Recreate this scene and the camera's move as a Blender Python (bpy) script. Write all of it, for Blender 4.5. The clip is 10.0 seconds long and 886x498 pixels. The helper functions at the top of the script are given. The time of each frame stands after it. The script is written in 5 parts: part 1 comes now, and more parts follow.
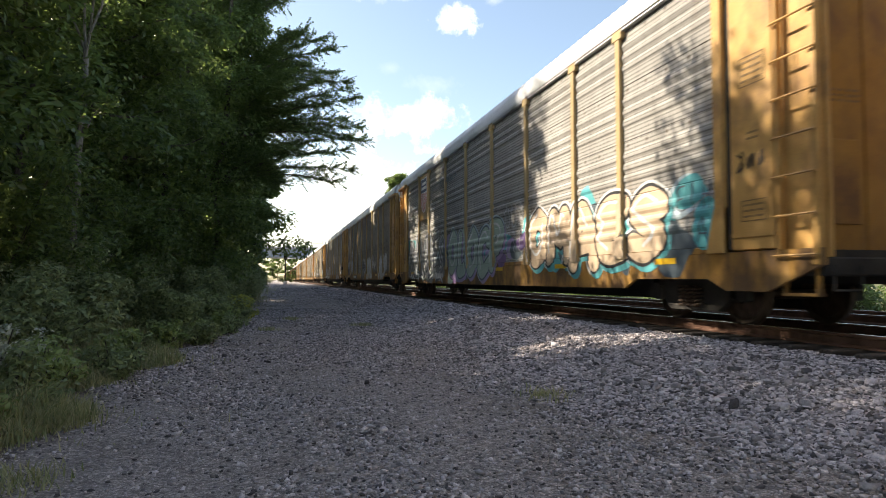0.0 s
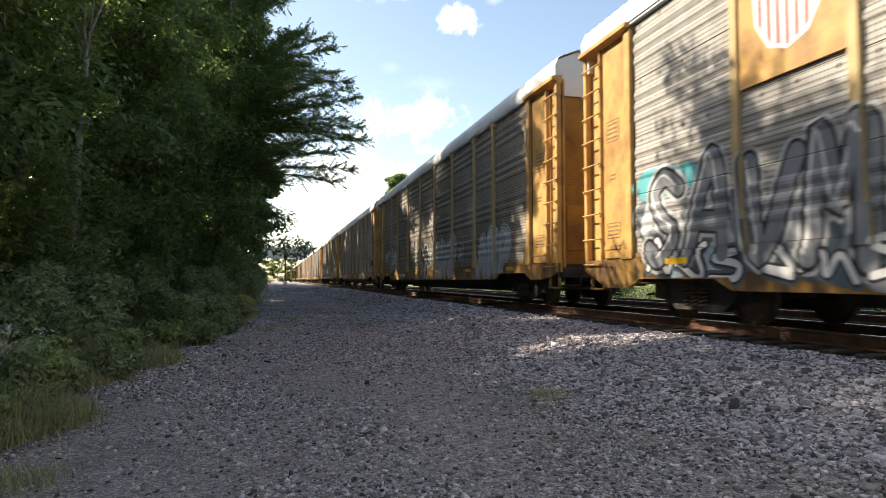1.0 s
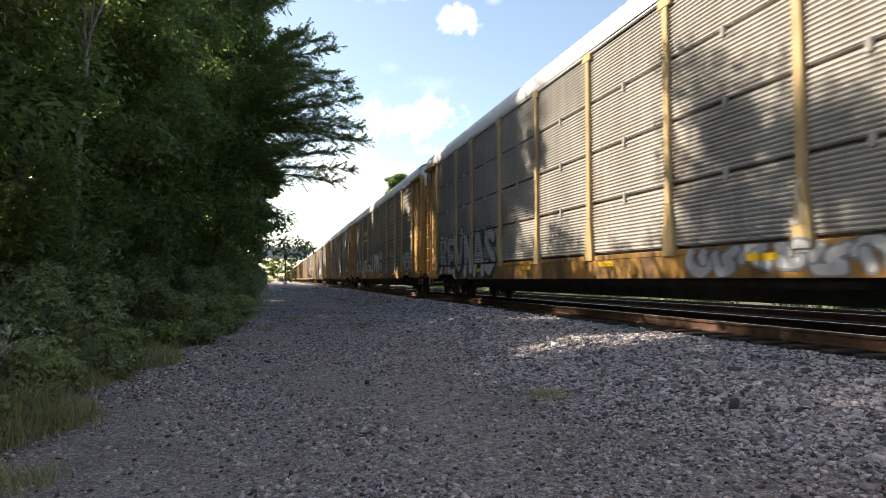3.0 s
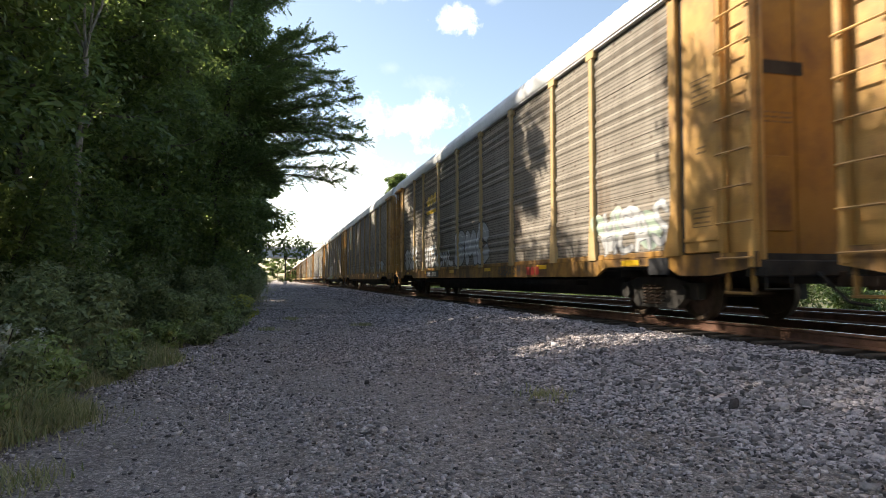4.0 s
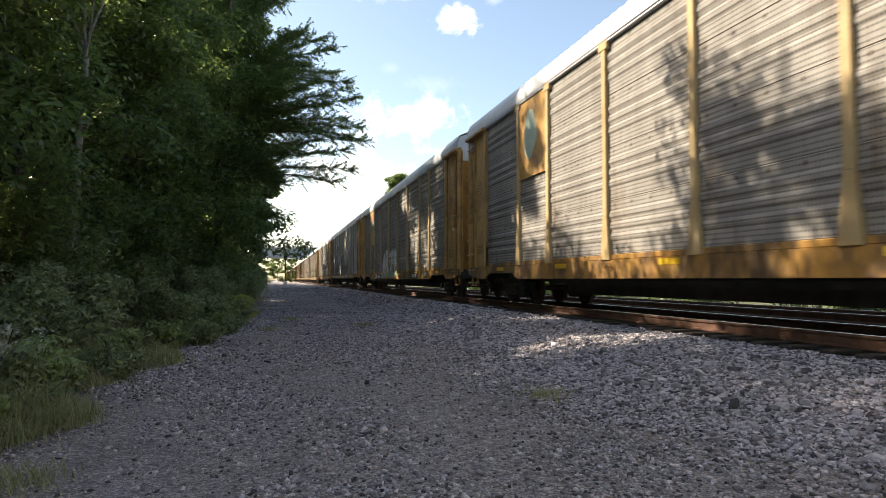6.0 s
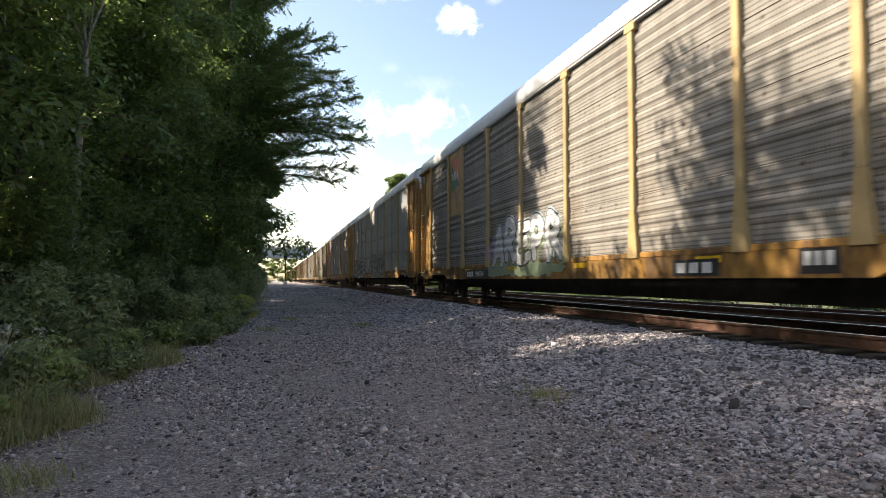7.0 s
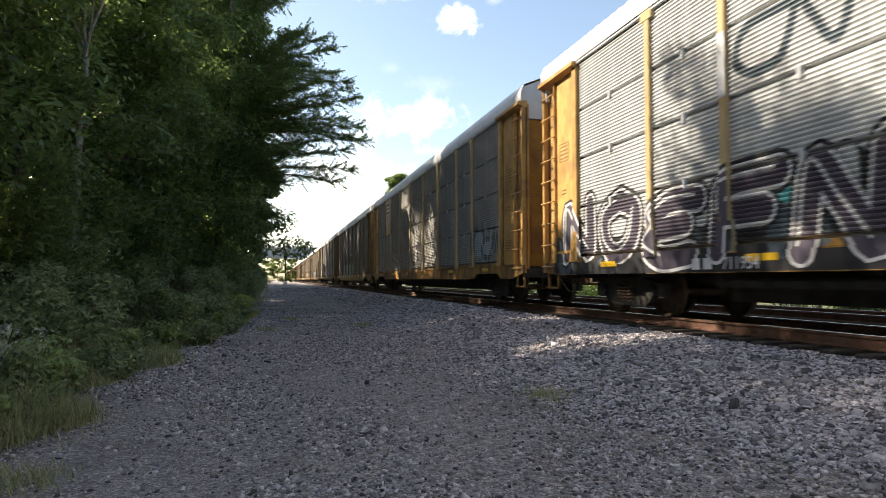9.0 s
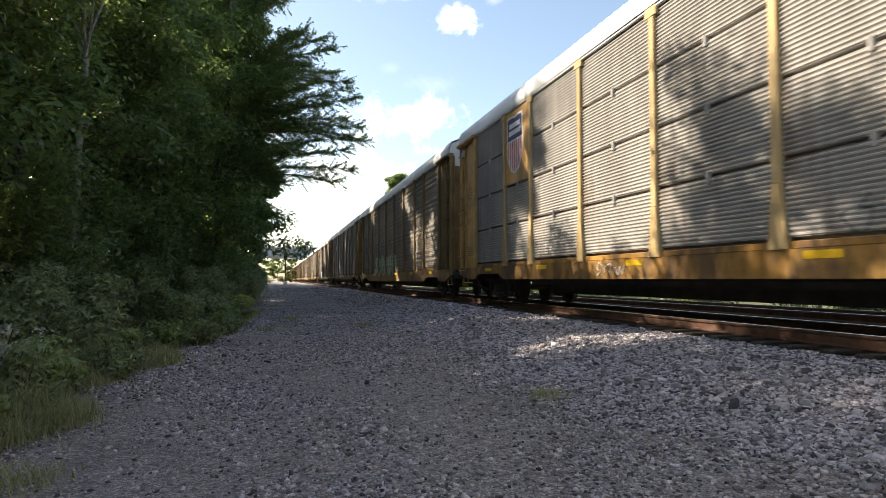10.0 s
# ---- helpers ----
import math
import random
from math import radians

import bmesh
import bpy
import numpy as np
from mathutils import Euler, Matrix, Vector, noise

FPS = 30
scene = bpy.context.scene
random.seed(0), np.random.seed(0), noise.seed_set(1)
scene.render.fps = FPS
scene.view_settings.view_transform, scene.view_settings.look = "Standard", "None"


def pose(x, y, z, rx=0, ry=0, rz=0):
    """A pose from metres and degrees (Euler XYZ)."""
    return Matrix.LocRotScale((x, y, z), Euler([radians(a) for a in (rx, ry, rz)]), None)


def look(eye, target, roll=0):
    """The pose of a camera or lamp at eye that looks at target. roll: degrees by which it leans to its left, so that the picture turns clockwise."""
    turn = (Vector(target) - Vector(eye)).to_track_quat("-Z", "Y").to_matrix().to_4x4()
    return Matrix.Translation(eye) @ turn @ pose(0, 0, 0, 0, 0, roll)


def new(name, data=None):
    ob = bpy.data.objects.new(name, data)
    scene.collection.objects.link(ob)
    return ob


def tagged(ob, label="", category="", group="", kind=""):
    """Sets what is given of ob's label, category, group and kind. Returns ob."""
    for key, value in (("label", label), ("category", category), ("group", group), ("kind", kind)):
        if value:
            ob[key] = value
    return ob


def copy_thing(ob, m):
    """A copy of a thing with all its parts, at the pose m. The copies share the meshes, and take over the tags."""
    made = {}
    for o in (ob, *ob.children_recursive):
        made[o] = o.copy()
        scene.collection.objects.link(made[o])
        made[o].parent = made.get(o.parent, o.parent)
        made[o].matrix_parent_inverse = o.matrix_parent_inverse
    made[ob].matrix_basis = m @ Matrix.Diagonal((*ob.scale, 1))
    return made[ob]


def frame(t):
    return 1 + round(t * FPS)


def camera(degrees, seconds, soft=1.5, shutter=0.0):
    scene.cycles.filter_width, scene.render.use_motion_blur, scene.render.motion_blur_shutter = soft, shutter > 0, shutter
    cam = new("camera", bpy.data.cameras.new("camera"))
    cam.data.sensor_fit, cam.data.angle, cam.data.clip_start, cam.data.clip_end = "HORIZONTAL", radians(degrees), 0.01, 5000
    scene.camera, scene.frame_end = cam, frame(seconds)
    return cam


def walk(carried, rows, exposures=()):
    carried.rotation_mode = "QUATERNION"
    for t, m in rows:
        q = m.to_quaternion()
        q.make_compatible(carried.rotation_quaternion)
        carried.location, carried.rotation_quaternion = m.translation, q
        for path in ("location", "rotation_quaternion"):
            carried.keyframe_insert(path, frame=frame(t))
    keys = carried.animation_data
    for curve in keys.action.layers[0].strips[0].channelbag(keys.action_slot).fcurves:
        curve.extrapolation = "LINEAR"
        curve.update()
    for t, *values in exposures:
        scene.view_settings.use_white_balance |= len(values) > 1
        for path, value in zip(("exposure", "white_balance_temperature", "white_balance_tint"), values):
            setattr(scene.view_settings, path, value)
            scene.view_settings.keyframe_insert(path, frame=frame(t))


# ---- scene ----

# world: x to the right of the track's direction, y along the track away from the eye, z up; the eye stands over (0, 0)
RAIL_TOP = 0.60      # rail head over the gravel path
SIDE_X = 6.20        # near side of the train
TRACK_X = 7.72       # middle of the near track
FAR_TRACK_X = 11.75
EYE = (0.0, 0.0, 1.28)
SPEED = 21.10        # train, towards the eye
PITCH = 28.5         # car to car
FRONT = 6.30         # near end of the first car at 0 s

cam = camera(68.6, 10.0, 0.8, 0.12)
VIEW = pose(*EYE, 92.69, 0, -14.25)
walk(cam, [(0.0, VIEW), (10.0, VIEW)], [(0.0, 1.15, 7500, 10), (10.0, 1.15, 7500, 10)])

# ---- world and sun ----
SUN_EL, SUN_LEFT = 37.0, 56.0     # height, and degrees to the left of the track's direction
SUN_DIR = Vector((-math.sin(radians(SUN_LEFT)) * math.cos(radians(SUN_EL)),
                  math.cos(radians(SUN_LEFT)) * math.cos(radians(SUN_EL)), math.sin(radians(SUN_EL))))


def build_world():
    world = bpy.data.worlds.new("sky")
    scene.world = world
    world.use_nodes = True
    nt = world.node_tree
    nt.nodes.clear()
    out = nt.nodes.new("ShaderNodeOutputWorld")
    bg = nt.nodes.new("ShaderNodeBackground")
    sky = nt.nodes.new("ShaderNodeTexSky")
    sky.sky_type, sky.sun_disc = "NISHITA", False
    sky.sun_elevation = radians(SUN_EL)
    sky.sun_rotation = radians(-SUN_LEFT)
    sky.dust_density, sky.air_density, sky.ozone_density = 1.0, 1.0, 1.5
    ln, mk = nt.links.new, nt.nodes.new
    co = mk("ShaderNodeTexCoord")
    ln(co.outputs["Generated"], sky.inputs["Vector"])
    nz = mk("ShaderNodeTexNoise")
    nz.inputs["Scale"].default_value, nz.inputs["Detail"].default_value, nz.inputs["Roughness"].default_value = 17.0, 10.0, 0.68
    ln(co.outputs["Generated"], nz.inputs["Vector"])
    col = sky.outputs["Color"]
    # fair-weather clouds: heading from the track (degrees to the right), height (degrees), half width, half height, whiteness
    for head, up, wide, high, white in CLOUDS:
        d = Vector((math.sin(radians(head)) * math.cos(radians(up)), math.cos(radians(head)) * math.cos(radians(up)), math.sin(radians(up))))
        sub, mp, length = mk("ShaderNodeVectorMath"), mk("ShaderNodeMapping"), mk("ShaderNodeVectorMath")
        sub.operation, length.operation = "SUBTRACT", "LENGTH"
        sub.inputs[1].default_value = d
        mp.vector_type = "VECTOR"
        mp.inputs["Rotation"].default_value = (0, 0, radians(head))
        mp.inputs["Scale"].default_value = (1 / radians(wide), 1 / radians(wide), 1 / radians(high))
        ln(co.outputs["Generated"], sub.inputs[0])
        ln(sub.outputs["Vector"], mp.inputs["Vector"])
        ln(mp.outputs["Vector"], length.inputs[0])
        a1, r1 = mk("ShaderNodeMath"), mk("ShaderNodeMapRange")
        a1.operation = "MULTIPLY_ADD"
        a1.inputs[1].default_value = -4.6
        ln(nz.outputs["Fac"], a1.inputs[0])
        ln(length.outputs["Value"], a1.inputs[2])
        r1.inputs["From Min"].default_value, r1.inputs["From Max"].default_value = -1.2, -2.75
        r1.inputs["To Max"].default_value = white
        ln(a1.outputs["Value"], r1.inputs["Value"])
        mix = mk("ShaderNodeMixRGB")
        mix.inputs["Color2"].default_value = (9.0, 9.0, 9.1, 1)
        ln(r1.outputs["Result"], mix.inputs["Fac"])
        ln(col, mix.inputs["Color1"])
        col = mix.outputs["Color"]
    ln(col, bg.inputs["Color"])
    bg.inputs["Strength"].default_value = 0.125
    ln(bg.outputs["Background"], out.inputs["Surface"])
    sun = bpy.data.lights.new("sun", "SUN")
    sun.energy, sun.angle, sun.color = 5.0, radians(0.55), (1.0, 0.95, 0.87)
    ob = new("sun", sun)
    ob.matrix_world = look(SUN_DIR * 60, (0, 0, 0))


# the wide (5.0, 8.0) entry is horizon haze, painted as a cloud
CLOUDS = [(15.0, 22.1, 2.1, 1.15, 1.0), (13.6, 17.0, 2.6, 0.8, 0.1), (10.5, 14.0, 5.0, 1.5, 0.7), (9.5, 18.2, 1.0, 0.5, 0.08), (5.0, 8.0, 10.0, 4.5, 0.75), (18.8, 23.6, 1.0, 0.5, 0.25),
          (10.0, 24.0, 3.0, 0.6, 0.3)]
build_world()


# ---- materials ----
def surface(name, c1, c2, scale=4.0, rough=0.8, metal=0.0, bump=0.3, fine=60.0, stain=None, stain_scale=1.2, amount=0.5,
            stretch=(1, 1, 1), vary=0.0, island=0.0, spec=0.5, dist=0.01, grain=0.28):
    """Two colours in coarse noise, grain in fine noise, an optional stain, variation by object or by piece, and relief."""
    m = bpy.data.materials.new(name)
    m.use_nodes = True
    nt = m.node_tree
    b = nt.nodes["Principled BSDF"]
    ln, mk = nt.links.new, nt.nodes.new
    co, mp = mk("ShaderNodeTexCoord"), mk("ShaderNodeMapping")
    mp.inputs["Scale"].default_value = stretch
    ln(co.outputs["Object"], mp.inputs["Vector"])
    n1, n2 = mk("ShaderNodeTexNoise"), mk("ShaderNodeTexNoise")
    for n, s in ((n1, scale), (n2, fine)):
        n.inputs["Scale"].default_value, n.inputs["Detail"].default_value = s, 6.0
        ln(mp.outputs["Vector"], n.inputs["Vector"])
    r1 = mk("ShaderNodeValToRGB")
    r1.color_ramp.elements[0].position, r1.color_ramp.elements[1].position = 0.35, 0.65
    r1.color_ramp.elements[0].color, r1.color_ramp.elements[1].color = (*c1, 1), (*c2, 1)
    ln(n1.outputs["Fac"], r1.inputs["Fac"])
    col = r1.outputs["Color"]
    if stain:
        n3, r3, mx = mk("ShaderNodeTexNoise"), mk("ShaderNodeValToRGB"), mk("ShaderNodeMixRGB")
        n3.inputs["Scale"].default_value, n3.inputs["Detail"].default_value = stain_scale, 9.0
        n3.inputs["Roughness"].default_value = 0.65
        ln(mp.outputs["Vector"], n3.inputs["Vector"])
        e = r3.color_ramp.elements
        e[0].position, e[1].position = 0.62 - 0.25 * amount, 0.82 - 0.25 * amount
        e[1].color = (0.85, 0.85, 0.85, 1)
        ln(n3.outputs["Fac"], r3.inputs["Fac"])
        ln(r3.outputs["Color"], mx.inputs["Fac"])
        ln(col, mx.inputs["Color1"])
        mx.inputs["Color2"].default_value = (*stain, 1)
        col = mx.outputs["Color"]
    hsv = mk("ShaderNodeHueSaturation")
    mr = mk("ShaderNodeMapRange")
    mr.inputs["To Min"].default_value, mr.inputs["To Max"].default_value = 1 - grain, 1 + grain
    ln(n2.outputs["Fac"], mr.inputs["Value"])
    ln(col, hsv.inputs["Color"])
    value = mr.outputs["Result"]
    for amt, source in ((vary, "object"), (island, "island")):
        if amt:
            src = mk("ShaderNodeObjectInfo").outputs["Random"] if source == "object" else mk("ShaderNodeNewGeometry").outputs["Random Per Island"]
            m2, mu = mk("ShaderNodeMapRange"), mk("ShaderNodeMath")
            m2.inputs["To Min"].default_value, m2.inputs["To Max"].default_value = 1 - amt, 1 + amt
            mu.operation = "MULTIPLY"
            ln(src, m2.inputs["Value"])
            ln(m2.outputs["Result"], mu.inputs[0])
            ln(value, mu.inputs[1])
            value = mu.outputs["Value"]
    ln(value, hsv.inputs["Value"])
    ln(hsv.outputs["Color"], b.inputs["Base Color"])
    b.inputs["Roughness"].default_value, b.inputs["Metallic"].default_value = rough, metal
    b.inputs["Specular IOR Level"].default_value = spec
    if bump:
        bp = mk("ShaderNodeBump")
        bp.inputs["Strength"].default_value, bp.inputs["Distance"].default_value = bump, dist
        ln(n2.outputs["Fac"], bp.inputs["Height"])
        ln(bp.outputs["Normal"], b.inputs["Normal"])
    return m


def leaf_material(name, c1, c2, through_amount=0.35):
    m = bpy.data.materials.new(name)
    m.use_nodes = True
    nt = m.node_tree
    b = nt.nodes["Principled BSDF"]
    ln, mk = nt.links.new, nt.nodes.new
    geo, ramp = mk("ShaderNodeNewGeometry"), mk("ShaderNodeValToRGB")
    ramp.color_ramp.elements[0].color, ramp.color_ramp.elements[1].color = (*c1, 1), (*c2, 1)
    co, nz, mx = mk("ShaderNodeTexCoord"), mk("ShaderNodeTexNoise"), mk("ShaderNodeMath")
    nz.inputs["Scale"].default_value = 0.7
    ln(co.outputs["Object"], nz.inputs["Vector"])
    mx.operation = "MULTIPLY_ADD"
    mx.inputs[1].default_value, mx.inputs[2].default_value = 0.5, -0.15
    ad = mk("ShaderNodeMath")
    ad.operation = "MULTIPLY_ADD"
    ad.inputs[1].default_value = 0.75
    ln(geo.outputs["Random Per Island"], ad.inputs[0])
    ln(nz.outputs["Fac"], mx.inputs[0])
    ln(mx.outputs["Value"], ad.inputs[2])
    ln(ad.outputs["Value"], ramp.inputs["Fac"])
    ln(ramp.outputs["Color"], b.inputs["Base Color"])
    b.inputs["Roughness"].default_value = 0.3
    tr, mix, out = mk("ShaderNodeBsdfTranslucent"), mk("ShaderNodeMixShader"), nt.nodes["Material Output"]
    hs = mk("ShaderNodeHueSaturation")
    hs.inputs["Hue"].default_value, hs.inputs["Value"].default_value = 0.48, 1.5
    ln(ramp.outputs["Color"], hs.inputs["Color"])
    ln(hs.outputs["Color"], tr.inputs["Color"])
    mix.inputs["Fac"].default_value = through_amount
    ln(b.outputs["BSDF"], mix.inputs[1])
    ln(tr.outputs["BSDF"], mix.inputs[2])
    ln(mix.outputs["Shader"], out.inputs["Surface"])
    return m


M = {}
M["gravel"] = surface("gravel", (0.31, 0.266, 0.247), (0.48, 0.417, 0.39), 14, 0.95, bump=1.0, fine=38, grain=0.75, stain=(0.2, 0.165, 0.135), stain_scale=0.5, amount=0.5, dist=0.03)
M["stone"] = surface("crushed_stone", (0.28, 0.245, 0.247), (0.47, 0.42, 0.415), 14, 0.92, bump=0.5, fine=90, island=0.82, grain=0.4, spec=0.3)
M["rail"] = surface("rusty_rail", (0.1, 0.05, 0.032), (0.18, 0.09, 0.06), 5, 0.75, 0.2, fine=80)
M["polished"] = surface("polished_rail_head", (0.5, 0.49, 0.47), (0.62, 0.6, 0.58), 20, 0.25, 1.0, bump=0.05)
M["sleeper"] = surface("creosoted_wood", (0.035, 0.027, 0.022), (0.09, 0.07, 0.055), 6, 0.9, stretch=(1, 8, 8), fine=30, vary=0.3)
M["yellow"] = surface("weathered_yellow_paint", (0.5, 0.275, 0.085), (0.58, 0.345, 0.125), 1.6, 0.45, bump=0.1, stain=(0.22, 0.12, 0.06), stain_scale=1.1, amount=0.62, vary=0.12, spec=0.3)
M["post"] = surface("faded_yellow_post", (0.425, 0.29, 0.135), (0.51, 0.37, 0.19), 1.6, 0.55, bump=0.1, stain=(0.3, 0.19, 0.1), stain_scale=0.9, amount=0.35, vary=0.12, spec=0.25)
# dirty yellow of the far wagons, tree shade partly put into its tone
M["old_shaded"] = surface("dirty_shaded_yellow", (0.204, 0.129, 0.0544), (0.286, 0.19, 0.0816), 1.4, 0.65, bump=0.1, stain=(0.14, 0.08, 0.05), stain_scale=0.8, amount=0.6, vary=0.15, spec=0.2)
M["sill"] = surface("grimy_yellow_sill", (0.437, 0.218, 0.0504), (0.521, 0.286, 0.0756), 1.6, 0.6, bump=0.15, stain=(0.085, 0.055, 0.04), stain_scale=1.7, amount=1.0, stretch=(1, 1, 0.5), vary=0.12, spec=0.2)
M["steel"] = surface("galvanised_panel", (0.36, 0.345, 0.32), (0.47, 0.45, 0.42), 1.2, 0.6, 0.1, bump=0.1, stain=(0.24, 0.17, 0.12), stain_scale=0.8, amount=0.2, stretch=(1, 1, 0.5), vary=0.14)


def perforated(name, c1, c2, stain, amount, rough=0.82):
    """Galvanised sheet with rows of small dark holes, rust below the bolts and grime in streaks."""
    m = surface(name, c1, c2, 1.3, rough, 0.0, bump=0.08, stain=stain, stain_scale=0.9, amount=amount, stretch=(1, 1.6, 0.4), vary=0.05, spec=0.18)
    nt = m.node_tree
    b = nt.nodes["Principled BSDF"]
    ln, mk = nt.links.new, nt.nodes.new
    base = b.inputs["Base Color"].links[0].from_socket
    co, sep = mk("ShaderNodeTexCoord"), mk("ShaderNodeSeparateXYZ")
    ln(co.outputs["Object"], sep.inputs["Vector"])

    def dots(py, pz, r, oy=0.0, oz=0.0):
        parts = []
        for axis, pitch, off in (("Y", py, oy), ("Z", pz, oz)):
            a, w = mk("ShaderNodeMath"), mk("ShaderNodeMath")
            a.operation, w.operation = "ADD", "PINGPONG"
            a.inputs[1].default_value, w.inputs[1].default_value = 40 * pitch + off, pitch / 2
            ln(sep.outputs[axis], a.inputs[0])
            ln(a.outputs["Value"], w.inputs[0])
            sq = mk("ShaderNodeMath")
            sq.operation = "POWER"
            sq.inputs[1].default_value = 2
            ln(w.outputs["Value"], sq.inputs[0])
            parts.append(sq.outputs["Value"])
        ad, rg = mk("ShaderNodeMath"), mk("ShaderNodeMapRange")
        ln(parts[0], ad.inputs[0])
        ln(parts[1], ad.inputs[1])
        rg.inputs["From Min"].default_value, rg.inputs["From Max"].default_value = r * r, r * r * 0.4
        ln(ad.outputs["Value"], rg.inputs["Value"])
        return rg.outputs["Result"]

    for fac, colour, amt in ((dots(0.06, 0.075, 0.019), (0.03, 0.028, 0.025), 0.9), (dots(0.62, (PZ1 - PZ0) / 4, 0.038, 0.1, -PZ0 + 0.09), (0.06, 0.035, 0.025), 0.9)):
        mu, mx = mk("ShaderNodeMath"), mk("ShaderNodeMixRGB")
        mu.operation = "MULTIPLY"
        mu.inputs[1].default_value = amt
        ln(fac, mu.inputs[0])
        ln(mu.outputs["Value"], mx.inputs["Fac"])
        ln(base, mx.inputs["Color1"])
        mx.inputs["Color2"].default_value = (*colour, 1)
        base = mx.outputs["Color"]
    ln(base, b.inputs["Base Color"])
    return m


PZ0, PZ1 = 1.16, 5.32            # foot and head of the wagons' side panels
M["steel_pale"] = perforated("pale_panel", (0.319, 0.302, 0.277), (0.412, 0.391, 0.361), (0.22, 0.17, 0.13), 0.3)
M["steel_brown"] = perforated("brown_grey_panel", (0.227, 0.197, 0.164), (0.319, 0.281, 0.235), (0.15, 0.1, 0.065), 0.4)
M["steel_grey"] = perforated("grey_panel", (0.26, 0.235, 0.206), (0.353, 0.323, 0.286), (0.18, 0.13, 0.09), 0.35)
M["steel_slat"] = surface("slatted_panel", (0.33, 0.31, 0.285), (0.43, 0.405, 0.375), 1.3, 0.75, 0.0, spec=0.2, bump=0.06, stain=(0.22, 0.15, 0.11), stain_scale=0.8, amount=0.25, stretch=(1, 1.6, 0.4), vary=0.05)
M["steel_bright"] = surface("bright_slatted_panel", (0.43, 0.435, 0.435), (0.55, 0.555, 0.55), 1.3, 0.65, 0.0, spec=0.25, bump=0.06, stain=(0.3, 0.27, 0.25), stain_scale=0.8, amount=0.15, stretch=(1, 1.6, 0.4), vary=0.05)
# orange door paint, also darkened for the shade between wagons
M["door"] = surface("orange_yellow_shaded_door_paint", (0.336, 0.168, 0.0294), (0.42, 0.227, 0.0504), 1.3, 0.6, bump=0.1, stain=(0.16, 0.08, 0.04), stain_scale=0.9, amount=0.6, vary=0.12, spec=0.25)
M["reflector"] = surface("yellow_reflector", (0.68, 0.4, 0.02), (0.78, 0.47, 0.03), 8, 0.4, bump=0.0)
M["roof"] = surface("pale_roof_sheet", (0.558, 0.558, 0.549), (0.666, 0.666, 0.657), 1.0, 0.5, 0.1, stain=(0.4, 0.36, 0.32), amount=0.2)
M["black"] = surface("grimy_underframe", (0.02, 0.018, 0.016), (0.05, 0.044, 0.038), 3, 0.85, bump=0.3)
M["wheel"] = surface("wheel_steel", (0.07, 0.045, 0.03), (0.13, 0.09, 0.065), 6, 0.6, 0.5)
M["bark"] = surface("bark", (0.06, 0.05, 0.04), (0.13, 0.11, 0.09), 6, 0.95, bump=1.0, fine=25, stretch=(4, 4, 1), dist=0.03)
M["leaf"] = leaf_material("broad_leaf", (0.0517, 0.0862, 0.0287), (0.172, 0.253, 0.069), 0.55)
M["leaf2"] = leaf_material("feathered_leaf", (0.0575, 0.103, 0.0345), (0.196, 0.287, 0.0862), 0.55)
M["bush"] = leaf_material("bush_leaf", (0.111, 0.15, 0.065), (0.325, 0.39, 0.182), 0.45)
M["grass"] = leaf_material("grass_blade", (0.14, 0.185, 0.06), (0.5, 0.45, 0.25), 0.4)
M["soil"] = surface("leaf_litter", (0.05, 0.04, 0.025), (0.11, 0.09, 0.05), 3, 0.95, bump=0.8, fine=30, dist=0.03)
M["concrete"] = surface("bridge_concrete", (0.42, 0.41, 0.39), (0.52, 0.51, 0.49), 0.4, 0.85, stain=(0.3, 0.28, 0.26), stain_scale=0.3)


# ---- mesh tools ----
def part(name, bm, material, parent=None, label=""):
    me = bpy.data.meshes.new(name)
    bm.normal_update()
    bm.to_mesh(me)
    bm.free()
    me.materials.append(material)
    ob = new(name, me)
    if parent:
        ob.parent = parent
    return tagged(ob, label)


def share(name, ob, parent, m):
    """Another part on the mesh of ob."""
    o = new(name, ob.data)
    o.parent = parent
    o.matrix_basis = m
    return o


def thing(name, label, category, group="", kind=""):
    return tagged(new(name), label, category, group, kind)


def box(bm, x0, x1, y0, y1, z0, z1, bevel=0.0):
    g = bmesh.ops.create_cube(bm, size=1.0)
    for v in g["verts"]:
        v.co = Vector(((x0 + x1) / 2 + v.co.x * (x1 - x0), (y0 + y1) / 2 + v.co.y * (y1 - y0), (z0 + z1) / 2 + v.co.z * (z1 - z0)))
    if bevel:
        edges = list({e for v in g["verts"] for e in v.link_edges})
        bmesh.ops.bevel(bm, geom=edges, offset=bevel, segments=1, affect="EDGES")
    return bm


def tube(bm, a, b, ra, rb=None, n=10, caps=True):
    a, b = Vector(a), Vector(b)
    q = (b - a).to_track_quat("Z", "Y").to_matrix()
    rb = ra if rb is None else rb
    rings = []
    for c, r in ((a, ra), (b, rb)):
        rings.append([bm.verts.new(c + q @ Vector((r * math.cos(2 * math.pi * i / n), r * math.sin(2 * math.pi * i / n), 0))) for i in range(n)])
    for i in range(n):
        bm.faces.new((rings[0][i], rings[0][(i + 1) % n], rings[1][(i + 1) % n], rings[1][i]))
    if caps:
        bm.faces.new(rings[0][::-1])
        bm.faces.new(rings[1])
    return bm


